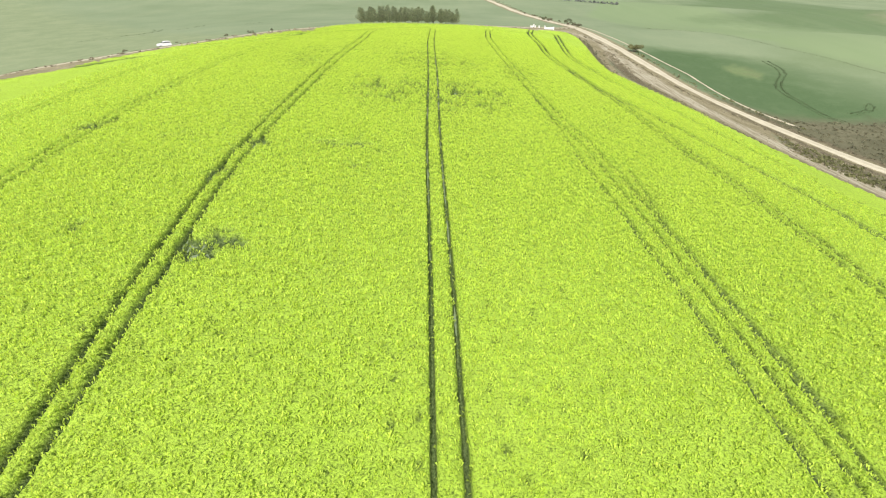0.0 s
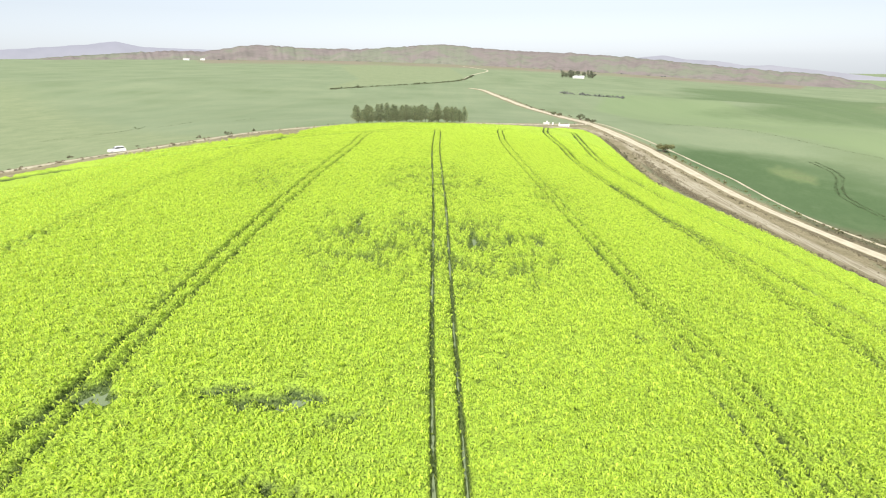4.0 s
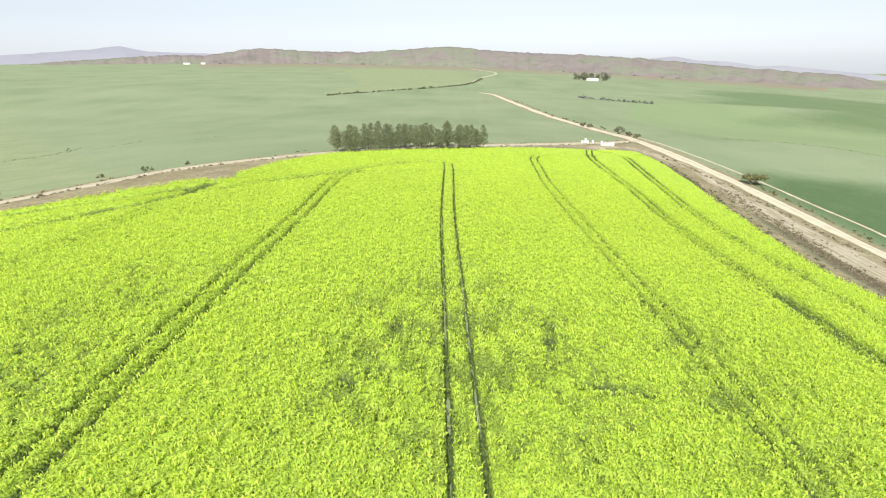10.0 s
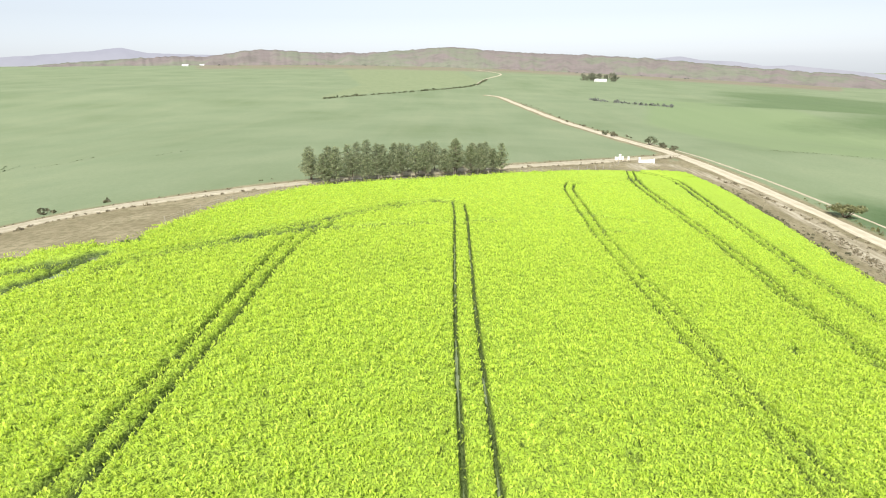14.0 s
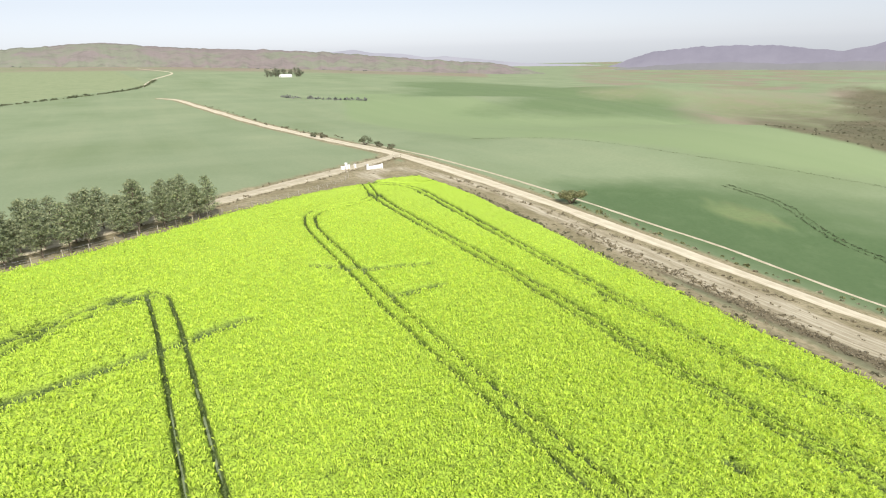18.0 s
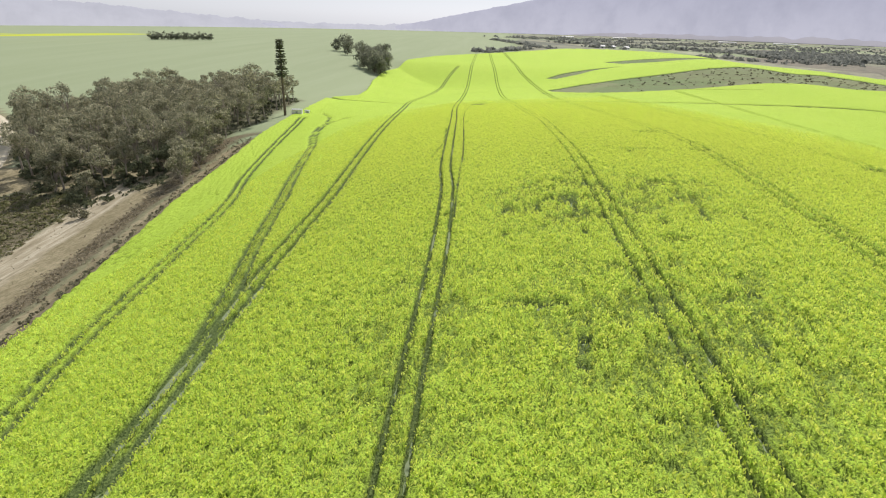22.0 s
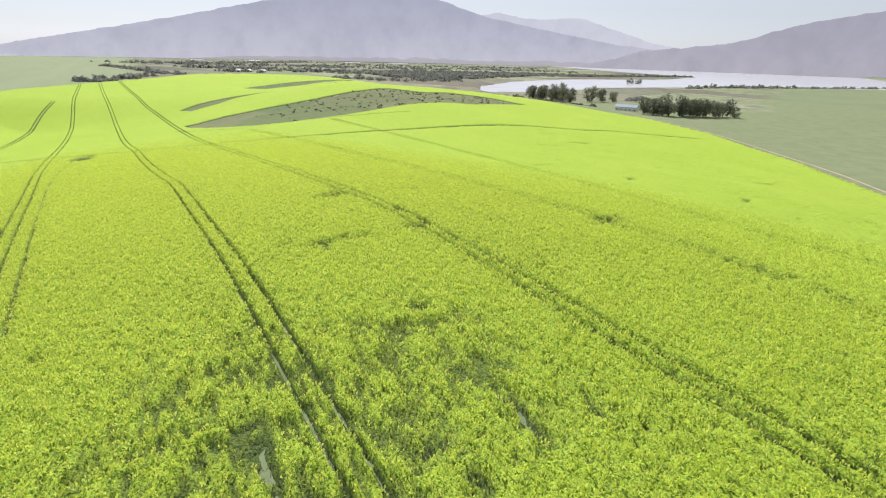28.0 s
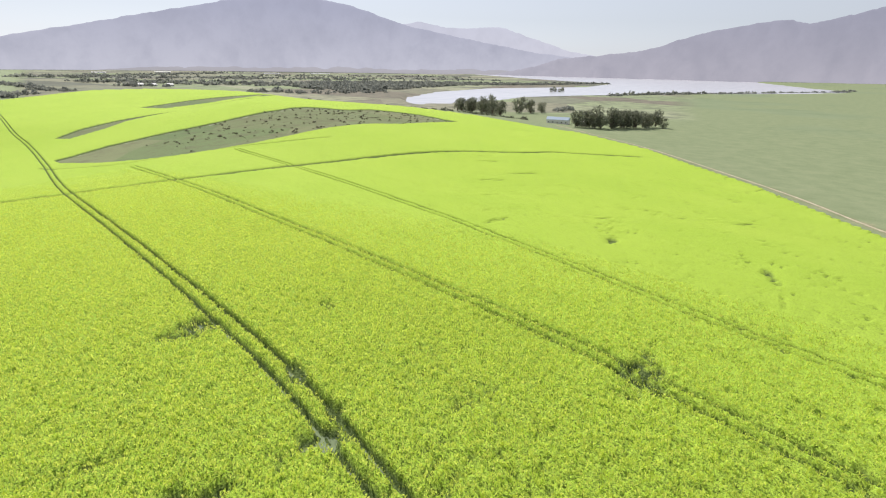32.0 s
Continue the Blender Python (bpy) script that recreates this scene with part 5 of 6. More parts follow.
clumps("valley_scrub", "dark heath bushes over the brown valley side", random_in(BROWN_SLOPE, 3600, 112) + random_in(BROWN_RISE, 1200, 113), (0.3, 1.0), SCRUB_LEAF, 6, 0.5, 114)
clumps("valley_scrub", "dark bushes along the valley floor", along([(420, 300), (330, 262), (262, 232), (233, 209), (206, 186), (180, 172), (160, 160), (140, 150)], 1.6, 5.0, 17, 0.0, 0.1), (0.7, 1.7), SCRUB_LEAF, 22, 0.36, 18)
clumps("hill_scrub", "bushes dotted over the fallow islands in the crop", [q for q in random_in(ISLAND_A, 520, 19) if q[0] < -60] + random_in(ISLAND_B, 60, 20), (0.4, 1.2), SCRUB_LEAF, 14, 0.42, 21)
clumps("wood_floor", "low undergrowth beneath the eucalyptus wood", random_in(FOREST, 1300, 22, ((ROAD_EAST, 6.0),)) + random_in([(108, 52), (126, 64), (153, 50), (176, 30), (172, 16), (140, 26), (118, 34)], 420, 30, ((ROAD_EAST, 7.0),)), (0.6, 1.7), OAK_LEAF, 16, 0.4, 23)
spots = []
for i, line in enumerate(BANKS):
    spots += along(line, 0.3, 0.6, 30 + i, 0.0, 0.08)
clumps("terrace_banks", "scrubby contour banks across the terraced fields", spots, (0.22, 0.5), SCRUB_LEAF, 8, 0.5, 50)
# rows of small leaf clumps stand in for tractor and contour lines
clumps("wheat_lines", "thin dark tractor and contour lines in the wheat, drawn with leaf clumps", along([(140, 402), (160, 388), (173, 365), (183, 319), (188, 303), (194, 289), (203, 262), (213, 240), (221, 225)], 0.5, 0.35, 51, 0.0, 0.2) + along([(171, 219), (167, 213), (157, 208)], 0.25, 0.4, 110, 0.0, 0.2) + along([(174, 220), (170, 213), (160, 207)], 0.25, 0.4, 111, 0.0, 0.3)
       + along([(-190, 296), (-176, 312), (-168, 322), (-168, 336), (-175, 348)], 0.7, 0.15, 62, 0.0, 0.15) + along([(-168, 318), (-164, 330), (-168, 346)], 0.8, 0.15, 63, 0.0, 0.25) + along([(-156, 338), (-150, 346), (-148, 360)], 0.9, 0.2, 64, 0.0, 0.35) + along([(-120, 352), (-114, 368)], 0.9, 0.2, 65, 0.0, 0.35)
       + along([(162, 285), (160, 265), (146, 241), (145, 222), (145, 206), (149, 198)], 0.22, 0.3, 52, 0.0, 0.2)
       + along([(164.5, 285), (162.5, 265), (148.5, 241), (147, 222), (147, 206), (151, 198)], 0.22, 0.3, 53, 0.0, 0.25), (0.12, 0.34), WHEAT_LEAF, 8, 0.45, 53)
clumps("field_hedge", "dark hedge line between the northern fields", along([(-147, 747), (-87, 867), (-11, 1019), (30, 1127), (60, 1330)], 3.5, 1.0, 54, 0.0, 0.1), (1.2, 2.6), OAK_LEAF, 16, 0.4, 55)
clumps("road_scrub", "bushes lining the farm road to the north", along([(88, 385), (85, 470), (77, 560), (74, 640), (62, 760)], 5.0, 1.5, 56, 3.5, 0.45) + along([(-120, 198), (-84, 240), (-60, 260), (-40, 274)], 2.2, 0.8, 57, -3.5, 0.8), (0.4, 1.1), SCRUB_LEAF, 18, 0.4, 58)
clumps("road_scrub", "olive bushes on the grass strip between road and wheat", along([(97, 305), (99, 268), (103, 236), (109, 216), (120, 198), (131, 183)], 1.6, 0.9, 66, 0.0, 0.35), (0.35, 0.85), OLIVE_LEAF, 22, 0.38, 67)
clumps("bank_scrub", "low scrub beside the northern farm road", along(ROAD_NORTH, 0.9, 0.7, 59, 3.2, 0.3) + along(ROAD_NORTH, 1.2, 0.7, 60, -3.2, 0.4), (0.2, 0.5), BROWN_LEAF, 12, 0.45, 61)

# single bushes and trees that stand apart
bushes = masters(lambda i: bush_meshes(2.6 + 0.3 * i, 300 + i, (SCRUB_LEAF, OAK_LEAF)[i % 2], 620, 0.24), 4, "roadside_bush", "rounded grey-green bush beside the gravel road", "bush", "bushes along the road")
spread(bushes, [(90, 398), (91, 404), (92, 391), (88, 410), (82, 450), (80, 458), (143, 104), (147, 96), (163, 63), (130, 60), (127, 66), (134, 57), (120, 72), (175, 20)], 8, 0.6, 1.1)
single = masters(lambda i: broad_meshes(5.2 + i, 330 + i, OAK_LEAF, BARK, 0.16, 0.40, 1300, 0.3, 13, 0.8, 1.35), 2, "roadside_tree", "dark round-crowned tree between road and heath", "tree", "single trees by the road")
spread(single, [(138.5, 109), (142, 114), (121, 44), (118, 38), (116, 30), (144.5, 105)], 9, 1.25, 1.6)
great = make_tree("roadside_bush", "large spreading grey-green bush at the edge of the wheat", "bush", *bush_meshes(4.2, 311, OLIVE_LEAF, 1500, 0.26))
great.matrix_basis = pose(97, 287, ground_level(97, 287), 0, 0, 40)
oaks = masters(lambda i: broad_meshes(13 + i, 350 + i, HAZY_GROVE_LEAF, BARK, 0.05, 0.34, 540, 0.8, 18, 0.85, 1.5), 4, "grove_tree", "dark broad-crowned tree in a farm grove", "tree", "trees of the farm groves")
groves = []
for (cx, cy, a, b, turn, n) in ((142, -362, 58, 13, 171, 26), (185, -450, 10, 4, 100, 3), (217, -498, 9, 4, 90, 4), (-434, -222, 14, 8, 140, 6), (-470, -222, 28, 7, 95, 10), (-515, -222, 34, 9, 100, 12),
                                (-450, -400, 50, 14, 20, 20), (-560, -420, 30, 8, 80, 6), (300, 1440, 14, 10, 90, 4), (352, 1480, 26, 12, 80, 6), (-1217, -960, 30, 10, 80, 4)):
    r = random.Random(n * 31 + int(cx))
    for i in range(n):
        p, q = (i / max(n - 1, 1) * 2 - 1) * a + r.uniform(-3, 3), r.uniform(-1, 1) * b
        s, c = math.sin(radians(turn)), math.cos(radians(turn))
        groves.append((cx + p * s + q * c, cy + p * c - q * s))
spread(oaks, groves, 10, 0.8, 1.35)


strip = along([(449, 172), (446, 160), (437, 139), (424, 119), (422, 107)], 2.2, 2.6, 90, 0.0, 0.0) + along([(930, 84), (829, 72), (746, 38)], 6.0, 5.0, 91, 0.0, 0.0) + along([(639, 47), (681, 16)], 4.5, 2.0, 92, 0.0, 0.0)
for cx, cy, a, b, turn, n in ((454, -548, 38, 5, 60, 24),):
    r = random.Random(n)
    for i in range(n):
        p, q = (i / (n - 1) * 2 - 1) * a + r.uniform(-1.5, 1.5), r.uniform(-1, 1) * b
        s, c = math.sin(radians(turn)), math.cos(radians(turn))
        strip.append((cx + p * s + q * c, cy + p * c - q * s))
low = masters(lambda i: broad_meshes(7.5 + i, 370 + i, HAZY_GROVE_LEAF, BARK, 0.04, 0.38, 420, 0.6, 14, 0.8, 1.5), 3, "plantation_tree", "low dark tree in a strip across the terraces", "tree", "trees of the terrace strips")
spread(low, strip, 12, 0.8, 1.2)


# far woods, hedges and shelter belts
def belt(points, step, jitter, seed, gaps=0.1):
    return along(points, step, jitter, seed, 0.0, gaps)


PENINSULA = [(-560, -985), (-646, -1026), (-866, -1170), (-1232, -1400), (-1625, -1400), (-1900, -1490), (-1500, -1640), (-1100, -1720), (-800, -1600), (-500, -1300)]
clumps("far_woods", "far woods on the peninsula in the lake, greyed by haze put into the leaf colour", random_in(PENINSULA, 4200, 75) + belt([(-1500, -1450), (-1715, -1419), (-1926, -1440), (-2081, -1440)], 5, 12, 70), (4.0, 8.5), HAZED_LEAF, 16, 0.45, 75, "woods")
clumps("far_woods", "dark hedges and woods at the foot of the crop", belt([(44, -1080), (16, -1002), (-17, -914), (-40, -800), (-66, -775)], 2.5, 6, 71) + belt([(60, -602), (35, -619), (15, -650), (-12, -716)], 2.0, 6, 72), (3.0, 6.0), HAZED_LEAF, 18, 0.42, 73, "woods")
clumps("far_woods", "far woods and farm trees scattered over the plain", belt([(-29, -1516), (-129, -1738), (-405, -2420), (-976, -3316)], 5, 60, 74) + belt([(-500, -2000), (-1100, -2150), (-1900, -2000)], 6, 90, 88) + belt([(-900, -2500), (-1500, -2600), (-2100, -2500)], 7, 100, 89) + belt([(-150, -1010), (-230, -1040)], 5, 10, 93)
       + belt([(-400, -900), (-560, -960), (-700, -1080)], 5, 20, 94, 0.3) + belt([(-250, -1150), (-560, -1250), (-900, -1450)], 6, 25, 95, 0.3) + belt([(-150, -1300), (-500, -1500)], 7, 20, 96, 0.4) + belt([(-90, -1180), (-330, -1250), (-620, -1420)], 4, 26, 97, 0.2) + belt([(-180, -1700), (-700, -1900), (-1200, -1950)], 5, 45, 98, 0.25) + belt([(-330, -870), (-430, -960)], 5, 8, 99, 0.3), (4.0, 8.0), HAZED_LEAF, 14, 0.45, 76, "woods")
clumps("far_woods", "shelter belt of dark trees along the lake shore", belt([(-1160, -745), (-1394, -760), (-1689, -735), (-2197, -690), (-2500, -640)], 8, 8, 76) + belt([(-640, -440), (-700, -470)], 6, 4, 77), (5.0, 9.0), HAZED_LEAF, 18, 0.42, 78, "woods")
clumps("far_woods", "dark bushes and trees behind the crest of the crop", belt([(-385, -500), (-408, -430), (-424, -350), (-436, -300)], 2.5, 5, 100) + belt([(-330, -640), (-380, -560)], 5, 6, 101), (1.4, 3.2), HAZY_GROVE_LEAF, 20, 0.4, 102, "woods")
clumps("far_woods", "dark far trees on the northern hills", belt([(-880, 2200), (-560, 2320), (-250, 2360)], 14, 30, 79, 0.3) + belt([(100, 2350), (420, 2250), (800, 2100)], 16, 30, 80, 0.4) + belt([(164, 846), (178, 777), (186, 713), (200, 680)], 6, 1.5, 81, 0.25), (2.0, 4.5), HAZED_LEAF, 14, 0.42, 82, "woods")
clumps("far_woods", "plantation blocks on the eastern slopes", belt([(1301, -217), (1266, -258), (1450, -380)], 5, 9, 83) + belt([(1800, -600), (2094, -839), (2414, -1169)], 7, 12, 84) + belt([(1050, -20), (1151, -94)], 5, 8, 85), (5.0, 9.0), HAZED_LEAF, 16, 0.42, 86, "woods")
build_road("track", [(90, 420), (92, 380), (95.5, 345), (99, 318), (103, 290), (106.5, 266), (110, 250), (111, 234), (113, 219), (118, 204), (127, 189)], 1.5, "narrow pale track along the wheat's edge", 3.0, material=FARM_ROAD)
build_road("track", SIDE_TRACK, 2.4, "narrow pale side track beside the gravel road", 4.0, material=FARM_ROAD)
build_road("track", [(30, 1127), (60, 1356), (120, 1700), (60, 2050)], 5.0, "pale far farm road climbing the hills", 20.0, 0.3)


# ---- built things ----
def box(bm, x0, x1, y0, y1, z0, z1, bevel=0.0):
    """Adds a box, with eased edges where asked."""
    r = bmesh.ops.create_cube(bm, size=1.0, matrix=Matrix.Translation(((x0 + x1) / 2, (y0 + y1) / 2, (z0 + z1) / 2)) @ Matrix.Diagonal((x1 - x0, y1 - y0, z1 - z0, 1)))
    if bevel:
        edges = list({ed for v in r["verts"] for ed in v.link_edges})
        bmesh.ops.bevel(bm, geom=edges, offset=bevel, segments=2, affect="EDGES", profile=0.6)
    return bm


def slab(x0, x1, y0, y1, z0, z1, bevel=0.0):
    return box(bmesh.new(), x0, x1, y0, y1, z0, z1, bevel)


def extrude_profile(points, y0, y1, bevel=0.0):
    """A side profile in x and z, drawn out across y."""
    bm = bmesh.new()
    f = bm.faces.new([bm.verts.new((x, y0, z)) for x, z in points])
    ext = bmesh.ops.extrude_face_region(bm, geom=[f])
    bmesh.ops.translate(bm, verts=[v for v in ext["geom"] if isinstance(v, bmesh.types.BMVert)], vec=(0, y1 - y0, 0))
    bmesh.ops.recalc_face_normals(bm, faces=bm.faces[:])
    if bevel:
        bmesh.ops.bevel(bm, geom=bm.edges[:], offset=bevel, segments=2, affect="EDGES", profile=0.6)
    return bm


def wheel_bm(radius, width, inner=0.0):
    bm = bmesh.new()
    bmesh.ops.create_cone(bm, cap_ends=True, segments=20, radius1=radius, radius2=radius, depth=width, matrix=Matrix.Rotation(radians(90), 4, "X"))
    rims = [ed for ed in bm.edges if ed.calc_length() < radius * 0.5]
    bmesh.ops.bevel(bm, geom=rims, offset=radius * 0.12, segments=2, affect="EDGES")
    return bm


ground_at = ground_level


WHITE = two_tone("white_paint", (0.74, 0.73, 0.70), (0.82, 0.81, 0.79), 2.0, 0.6, 0.1, 0.01)
CAR_PAINT = two_tone("car_paint", (0.80, 0.80, 0.79), (0.84, 0.84, 0.83), 1.0, 0.28, 0.0, spec=0.5)
GLASS = two_tone("dark_glass", (0.02, 0.025, 0.03), (0.03, 0.035, 0.04), 1.0, 0.06, 0.0, spec=0.6)
RUBBER = two_tone("rubber", (0.02, 0.02, 0.02), (0.035, 0.035, 0.033), 8.0, 0.85)
STEEL = two_tone("steel_rim", (0.45, 0.45, 0.45), (0.6, 0.6, 0.6), 4.0, 0.35)
RED_LAMP = two_tone("red_lamp", (0.35, 0.02, 0.02), (0.45, 0.03, 0.03), 4.0, 0.25)
GREY_ROOF = two_tone("roof_sheet", (0.34, 0.35, 0.36), (0.46, 0.47, 0.48), 1.5, 0.5)
BLUE_ROOF = two_tone("blue_roof", (0.33, 0.42, 0.52), (0.42, 0.50, 0.60), 1.5, 0.5)
POST_WOOD = two_tone("post_wood", (0.34, 0.30, 0.24), (0.52, 0.48, 0.40), 5.0)
WIRE = two_tone("wire", (0.35, 0.35, 0.34), (0.42, 0.42, 0.40), 5.0, 0.45)
CONCRETE = two_tone("concrete", (0.42, 0.41, 0.38), (0.55, 0.54, 0.50), 1.2)
ROCK = two_tone("pale_rock", (0.42, 0.39, 0.33), (0.66, 0.63, 0.56), 1.5, 0.9, 0.6, 0.15)


def station_wagon(x, y, bearing):
    """A white estate car on the farm road; x runs to its nose."""
    ob = tagged(new("station_wagon"), "white estate car with dark windows parked on the farm road", "car")
    ob.matrix_basis = pose(x, y, ground_at(x, y) + 0.14, 0, 0, 90 - bearing)
    part("body", extrude_profile([(-2.35, 0.45), (-2.38, 0.95), (-2.28, 1.08), (1.0, 1.10), (2.2, 0.96), (2.42, 0.80), (2.42, 0.42), (2.1, 0.30), (-2.1, 0.30)], -0.9, 0.9, 0.07), CAR_PAINT, ob)
    part("cabin", extrude_profile([(-2.22, 1.06), (-1.95, 1.66), (-1.6, 1.74), (-0.1, 1.76), (0.3, 1.68), (1.05, 1.08)], -0.78, 0.78, 0.06), CAR_PAINT, ob)
    for s in (-1, 1):
        y0, y1 = (0.775, 0.79) if s > 0 else (-0.79, -0.775)
        part("side_window", extrude_profile([(-1.98, 1.16), (-1.78, 1.58), (-0.95, 1.62), (-0.95, 1.16)], y0, y1), GLASS, ob)
        part("side_window", extrude_profile([(-0.87, 1.16), (-0.87, 1.62), (0.15, 1.62), (0.72, 1.16)], y0, y1), GLASS, ob)
        part("door_mirror", slab(0.66, 0.80, *((0.9, 1.06) if s > 0 else (-1.06, -0.9)), 1.08, 1.22, 0.03), CAR_PAINT, ob)
        part("headlight", slab(2.30, 2.43, *((0.5, 0.84) if s > 0 else (-0.84, -0.5)), 0.68, 0.84, 0.03), STEEL, ob, "clear headlight")
        part("tail_light", slab(-2.40, -2.30, *((0.7, 0.88) if s > 0 else (-0.88, -0.7)), 0.72, 1.0, 0.02), RED_LAMP, ob, "red tail light")
    part("windscreen", extrude_profile([(0.36, 1.63), (0.40, 1.66), (1.03, 1.15), (0.99, 1.12)], -0.68, 0.68), GLASS, ob)
    part("rear_window", extrude_profile([(-2.19, 1.2), (-2.23, 1.2), (-2.04, 1.6), (-2.0, 1.6)], -0.66, 0.66), GLASS, ob)
    part("front_bumper", slab(2.32, 2.50, -0.86, 0.86, 0.34, 0.58, 0.05), CAR_PAINT, ob)
    part("rear_bumper", slab(-2.50, -2.30, -0.86, 0.86, 0.36, 0.60, 0.05), CAR_PAINT, ob)
    part("roof_rail", slab(-1.6, 0.0, 0.58, 0.64, 1.75, 1.81, 0.02), STEEL, ob)
    part("roof_rail", slab(-1.6, 0.0, -0.64, -0.58, 1.75, 1.81, 0.02), STEEL, ob)
    for wx in (-1.4, 1.45):
        for wy in (-0.80, 0.80):
            w = part("wheel", wheel_bm(0.20, 0.24), STEEL, ob)
            w.matrix_basis = Matrix.Translation((wx, wy, 0.33))
            part("tyre", wheel_bm(0.34, 0.20), RUBBER, w, "black rubber tyre")
    return ob


station_wagon(-101.5, 207.5, 232)


def gate_wall(x, y, bearing, length, mirrored):
    """A low white entrance wall with a taller pillar and a stepped end."""
    ob = tagged(new("entrance_wall"), "low whitewashed entrance wall with a square pillar at the farm gate", "wall", "walls of the farm entrance")
    ob.matrix_basis = pose(x, y, ground_at(x, y), 0, 0, 90 - bearing)
    s = -1 if mirrored else 1
    part("plinth", slab(-length / 2, length / 2, -0.22, 0.22, -0.4, 0.18, 0.02), CONCRETE, ob)
    part("panel", slab(-length / 2 + 0.1, length / 2 - 0.1, -0.14, 0.14, 0.18, 1.05, 0.02), WHITE, ob)
    part("coping", slab(-length / 2 + 0.02, length / 2 - 0.02, -0.2, 0.2, 1.05, 1.15, 0.02), WHITE, ob)
    px = -s * (length / 2 - 0.05)
    part("pillar", slab(px - 0.3, px + 0.3, -0.3, 0.3, -0.4, 1.85, 0.03), WHITE, ob)
    part("pillar_cap", slab(px - 0.37, px + 0.37, -0.37, 0.37, 1.85, 2.0, 0.03), WHITE, ob)
    px = s * (length / 2 - 0.05)
    part("end_block", slab(px - 0.24, px + 0.24, -0.24, 0.24, -0.4, 1.35, 0.03), WHITE, ob)
    return ob


gate_wall(62.5, 340.0, 80, 5.6, False)
gate_wall(52.6, 341.0, 60, 2.2, True)
for gx, gy in ((54.6, 342.2), (57.0, 343.0)):
    ob = tagged(new("gate_post"), "square whitewashed gate post beside the farm road", "post", "posts of the farm gate")
    ob.matrix_basis = pose(gx, gy, ground_at(gx, gy), 0, 0, 25)
    part("shaft", slab(-0.28, 0.28, -0.28, 0.28, -0.4, 1.25, 0.03), WHITE, ob)
    part("cap", slab(-0.35, 0.35, -0.35, 0.35, 1.25, 1.38, 0.03), WHITE, ob)


def fence(points, step, label):
    line = curve(points, step)
    ob = tagged(new("wire_fence"), label, "fence")
    tv, tf = tube([(0, 0, -0.5), (0, 0, 0.6), (0, 0, 1.28)], [0.075, 0.07, 0.06], 6)
    post = mesh_of("post", tv, tf, POST_WOOD)
    tops = []
    for x, y in line:
        p = new("post", post)
        p.parent = ob
        z = ground_at(x, y)
        p.location = (x, y, z)
        tops.append((x, y, z))
    for h in (0.45, 0.8, 1.15):
        v, f = tube([(x, y, z + h) for x, y, z in tops], [0.012] * len(tops), 4)
        w = new("wire", mesh_of("wire", v, f, WIRE))
        w.parent = ob


fence([(-51, 230), (-46.5, 246), (-38, 258.5), (-12, 272.5), (9, 289.5), (28, 304.5), (46, 322), (52, 338)], 3.6, "grey wooden post and wire fence along the crop's headland")


def tall_conifer(x, y, h):
    """A slim mast-like conifer: bare stem below, short level branches above."""
    rng, r = np.random.default_rng(77), random.Random(77)
    pieces = [tube([(0, 0, -0.6), (0, 0, h * 0.5), (0.1, 0, h)], [0.62, 0.5, 0.22], 10)]
    cen, rad = [], []
    for i in range(22):
        z = h * (0.52 + 0.47 * i / 21) + r.uniform(-0.2, 0.2)
        for k in range(6):
            a = k * math.tau / 6 + i * 0.55 + r.uniform(-0.2, 0.2)
            reach = (2.6 - 1.2 * i / 21) * r.uniform(0.65, 1.15)
            tip = (math.cos(a) * reach, math.sin(a) * reach, z + r.uniform(-0.2, 0.6))
            pieces.append(tube([(0, 0, z), (tip[0] * 0.5, tip[1] * 0.5, z + 0.02), tip], [0.09, 0.07, 0.03], 4))
            for q in (0.5, 0.75, 1.0):
                cen.append((tip[0] * q, tip[1] * q, z + 0.35 * q))
                rad.append(0.5)
    v, f = leaves(cen, rad, 8500, 0.22, rng, 0.6)
    tv, tf = joined(pieces)
    ob = make_tree("tall_conifer", "very tall slim conifer with a bare stem and short level branches", "tree", mesh_of("trunk", tv, tf, BARK), mesh_of("crown", v, f, OAK_LEAF, False))
    ob.matrix_basis = pose(x, y, ground_at(x, y))


tall_conifer(114, -53, 33.0)


def shed(x, y, bearing, w, d, h, label):
    ob = tagged(new("equipment_shed"), label, "shed", "sheds at the foot of the conifer")
    ob.matrix_basis = pose(x, y, ground_at(x, y), 0, 0, 90 - bearing)
    part("base", slab(-w / 2 - 0.15, w / 2 + 0.15, -d / 2 - 0.15, d / 2 + 0.15, -0.6, 0.15, 0.02), CONCRETE, ob)
    part("wall", slab(-w / 2, w / 2, -d / 2, d / 2, 0.15, h, 0.03), WHITE, ob)
    part("roof", extrude_profile([(-w / 2 - 0.15, h), (w / 2 + 0.15, h + 0.12), (w / 2 + 0.15, h + 0.22), (-w / 2 - 0.15, h + 0.1)], -d / 2 - 0.15, d / 2 + 0.15), GREY_ROOF, ob)
    door = part("door", slab(-0.45, 0.45, d / 2, d / 2 + 0.05, 0.16, 2.15, 0.01), GREY_ROOF, ob)
    part("handle", slab(0.28, 0.36, d / 2 + 0.05, d / 2 + 0.09, 1.0, 1.15, 0.01), STEEL, door)


shed(108.5, -54, 80, 4.6, 2.6, 2.7, "small white flat-roofed equipment shed beside the wood")
shed(105.5, -59, 80, 2.2, 1.6, 2.1, "small pale equipment cabinet on a concrete base")


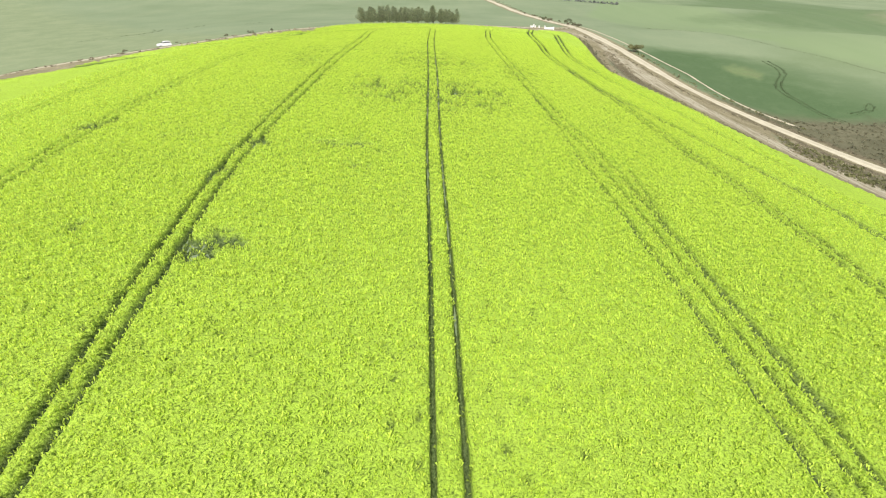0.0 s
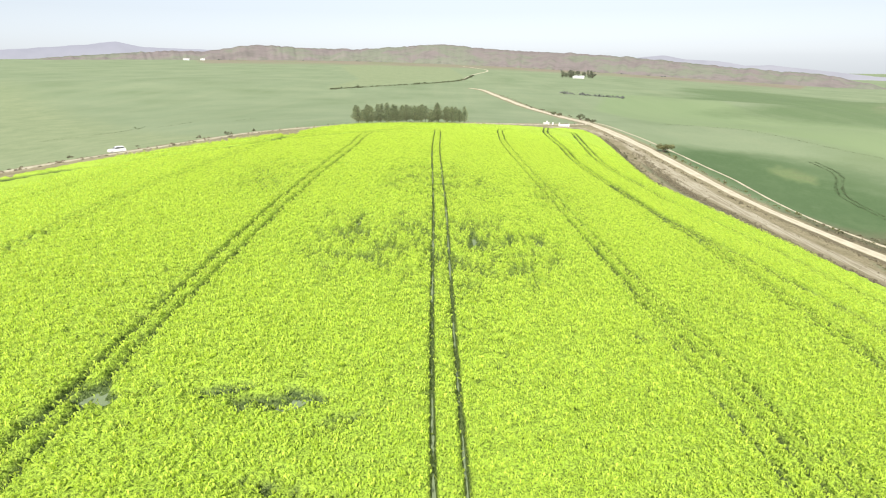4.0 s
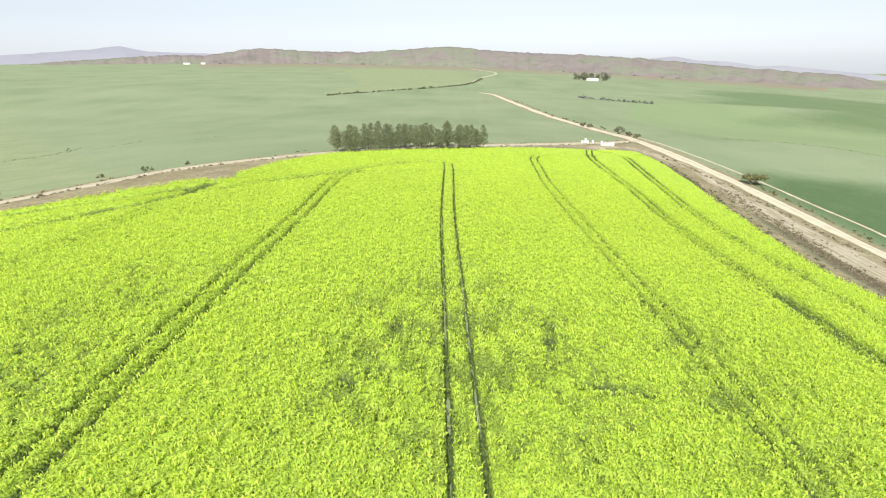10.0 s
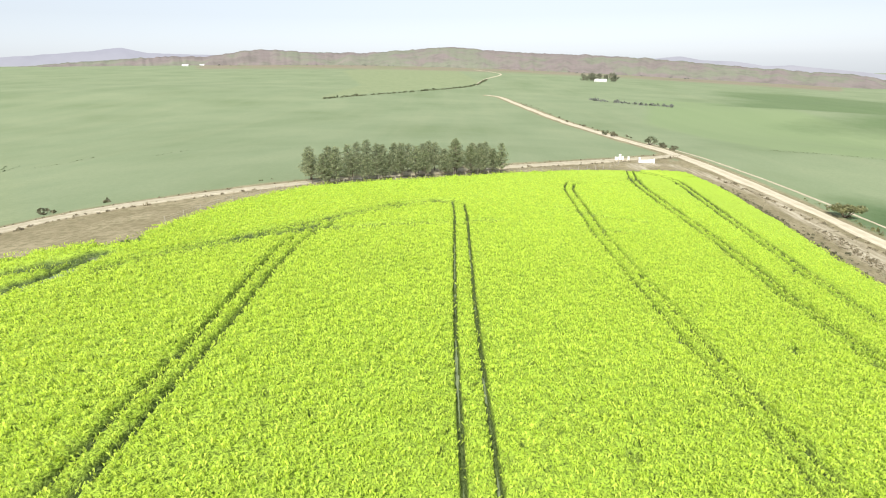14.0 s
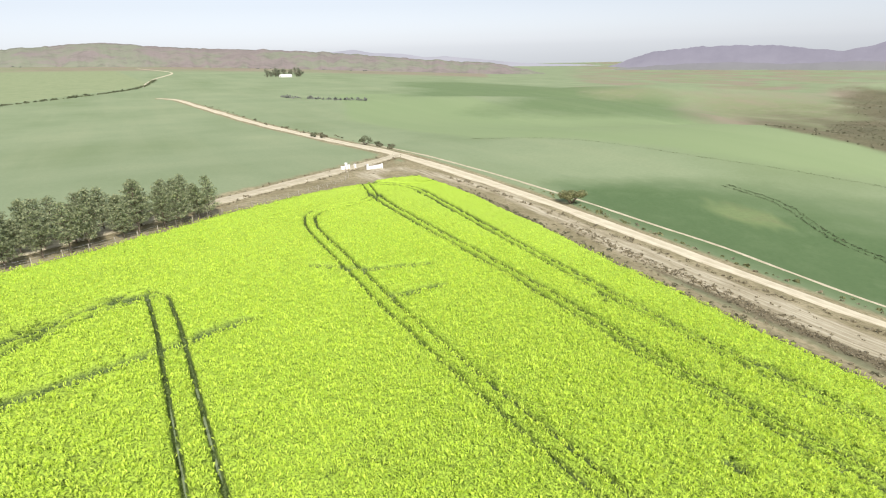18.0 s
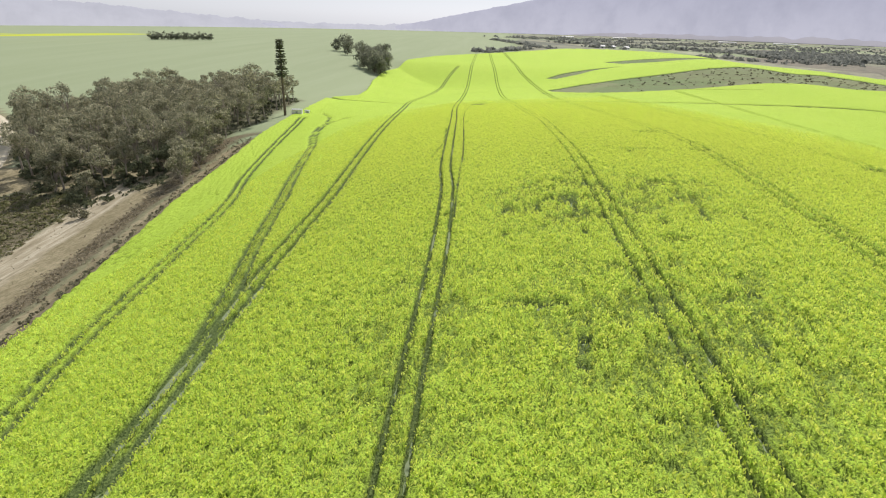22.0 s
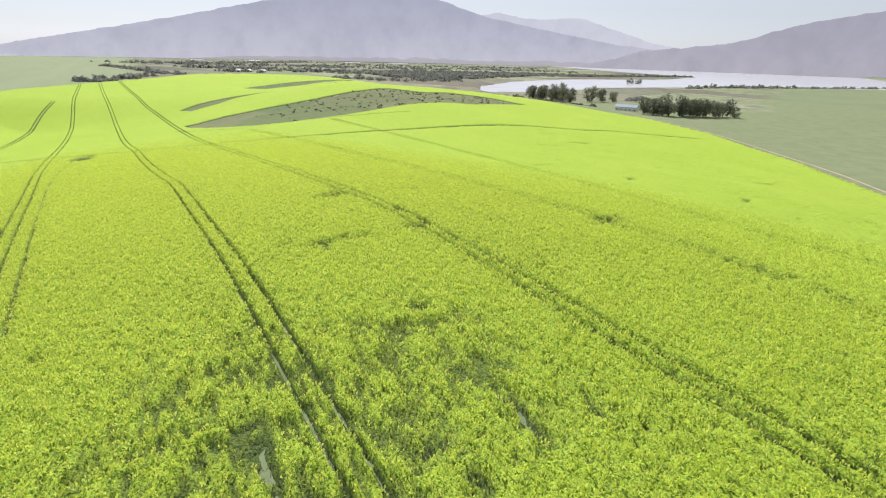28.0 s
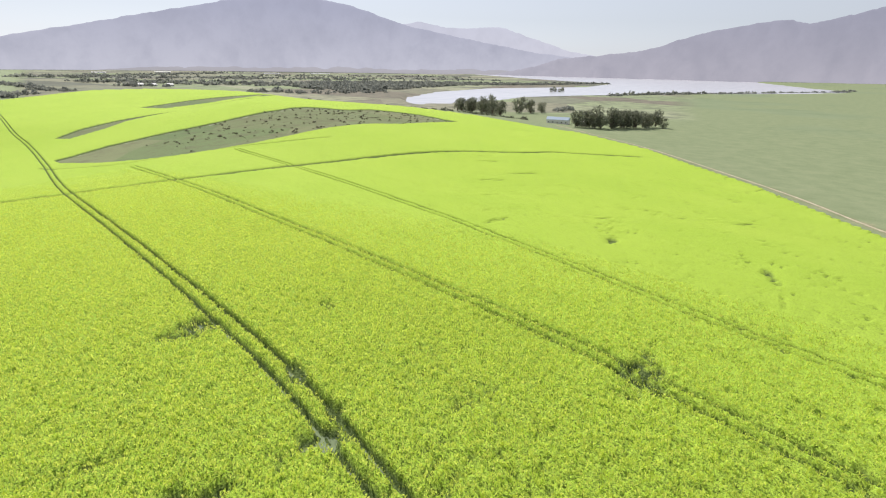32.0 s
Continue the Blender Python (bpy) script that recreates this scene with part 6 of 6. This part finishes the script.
def farmhouse(x, y, bearing, w, d, h, roof, label, windows=5):
    ob = tagged(new("farm_building"), label, "house", "far farm buildings")
    ob.matrix_basis = pose(x, y, ground_at(x, y), 0, 0, 90 - bearing)
    part("wall", slab(-w / 2, w / 2, -d / 2, d / 2, -1.0, h, 0.05), WHITE, ob)
    part("roof", extrude_profile([(-d / 2 - 0.5, h), (0, h + d * 0.28), (d / 2 + 0.5, h), (d / 2 + 0.5, h - 0.15), (-d / 2 - 0.5, h - 0.15)], -w / 2 - 0.4, w / 2 + 0.4), roof, ob).matrix_basis = Matrix.Rotation(radians(90), 4, "Z")
    for s in (-1, 1):
        for i in range(windows):
            wx = (i + 0.5) / windows * w - w / 2
            y0, y1 = (d / 2, d / 2 + 0.06) if s > 0 else (-d / 2 - 0.06, -d / 2)
            if i == windows // 2:
                part("door", slab(wx - 0.5, wx + 0.5, y0, y1, 0.05, 2.1), POST_WOOD, ob)
            else:
                win = part("window", slab(wx - 0.6, wx + 0.6, y0, y1, 0.9, 2.1), WHITE, ob)
                part("pane", slab(wx - 0.5, wx + 0.5, y0 + 0.02 * s, y1 + 0.02 * s, 1.0, 2.0), GLASS, win)


farmhouse(-444, -268, 150, 22, 9, 4.0, BLUE_ROOF, "long white farmhouse with a pale blue roof among trees")
farmhouse(-452, -246, 150, 9, 6, 3.2, WHITE, "small white outbuilding beside the farmhouse", 3)
for fx, fy, fb, fw in ((330, 1432, 80, 16), (316, 1425, 60, 12)):
    farmhouse(fx, fy, fb, fw, 8, 4.0, WHITE, "white farm cottage between dark trees on the ridge", 3)
for fx, fy, fb, fw in ((-930, 2080, 70, 20), (-885, 2110, 70, 14), (-179, -1020, 80, 14), (-205, -1035, 40, 11), (-235, -1050, 70, 12), (-1160, -3050, 100, 90), (-640, -3300, 95, 80), (-1500, -3150, 100, 120), (-300, -2900, 80, 60), (-2900, -420, 60, 70), (-3000, -260, 60, 60)):
    farmhouse(fx, fy, fb, fw, 9, 3.2, WHITE, "long white farm shed in the far farmland", 7)


def rock(x, y, s, seed):
    bm = bmesh.new()
    bmesh.ops.create_icosphere(bm, subdivisions=2, radius=s)
    for v in bm.verts:
        v.co = v.co * (1 + 0.35 * noise.noise(v.co / s * 1.3 + Vector((seed, 0, 0))))
        v.co.z *= 0.55
    me = bpy.data.meshes.new("boulder")
    bm.to_mesh(me)
    bm.free()
    me.materials.append(ROCK)
    ob = tagged(new("boulder", me), "pale weathered boulder on the scrubby valley side", "rock", "boulders in the valley")
    ob.matrix_basis = pose(x, y, ground_at(x, y) + s * 0.15, 0, 0, seed * 47)


for i, (rx, ry, rs) in enumerate(((166, 124, 1.5), (163, 127, 1.0), (168.5, 121.5, 0.8), (152, 133, 1.2), (155, 131, 0.7), (149.5, 135.5, 0.6), (171, 126, 0.7), (203, 170, 0.8), (190, 150, 0.6), (178, 168, 0.7), (160, 160, 0.6))):
    rock(rx, ry, rs, i + 1)
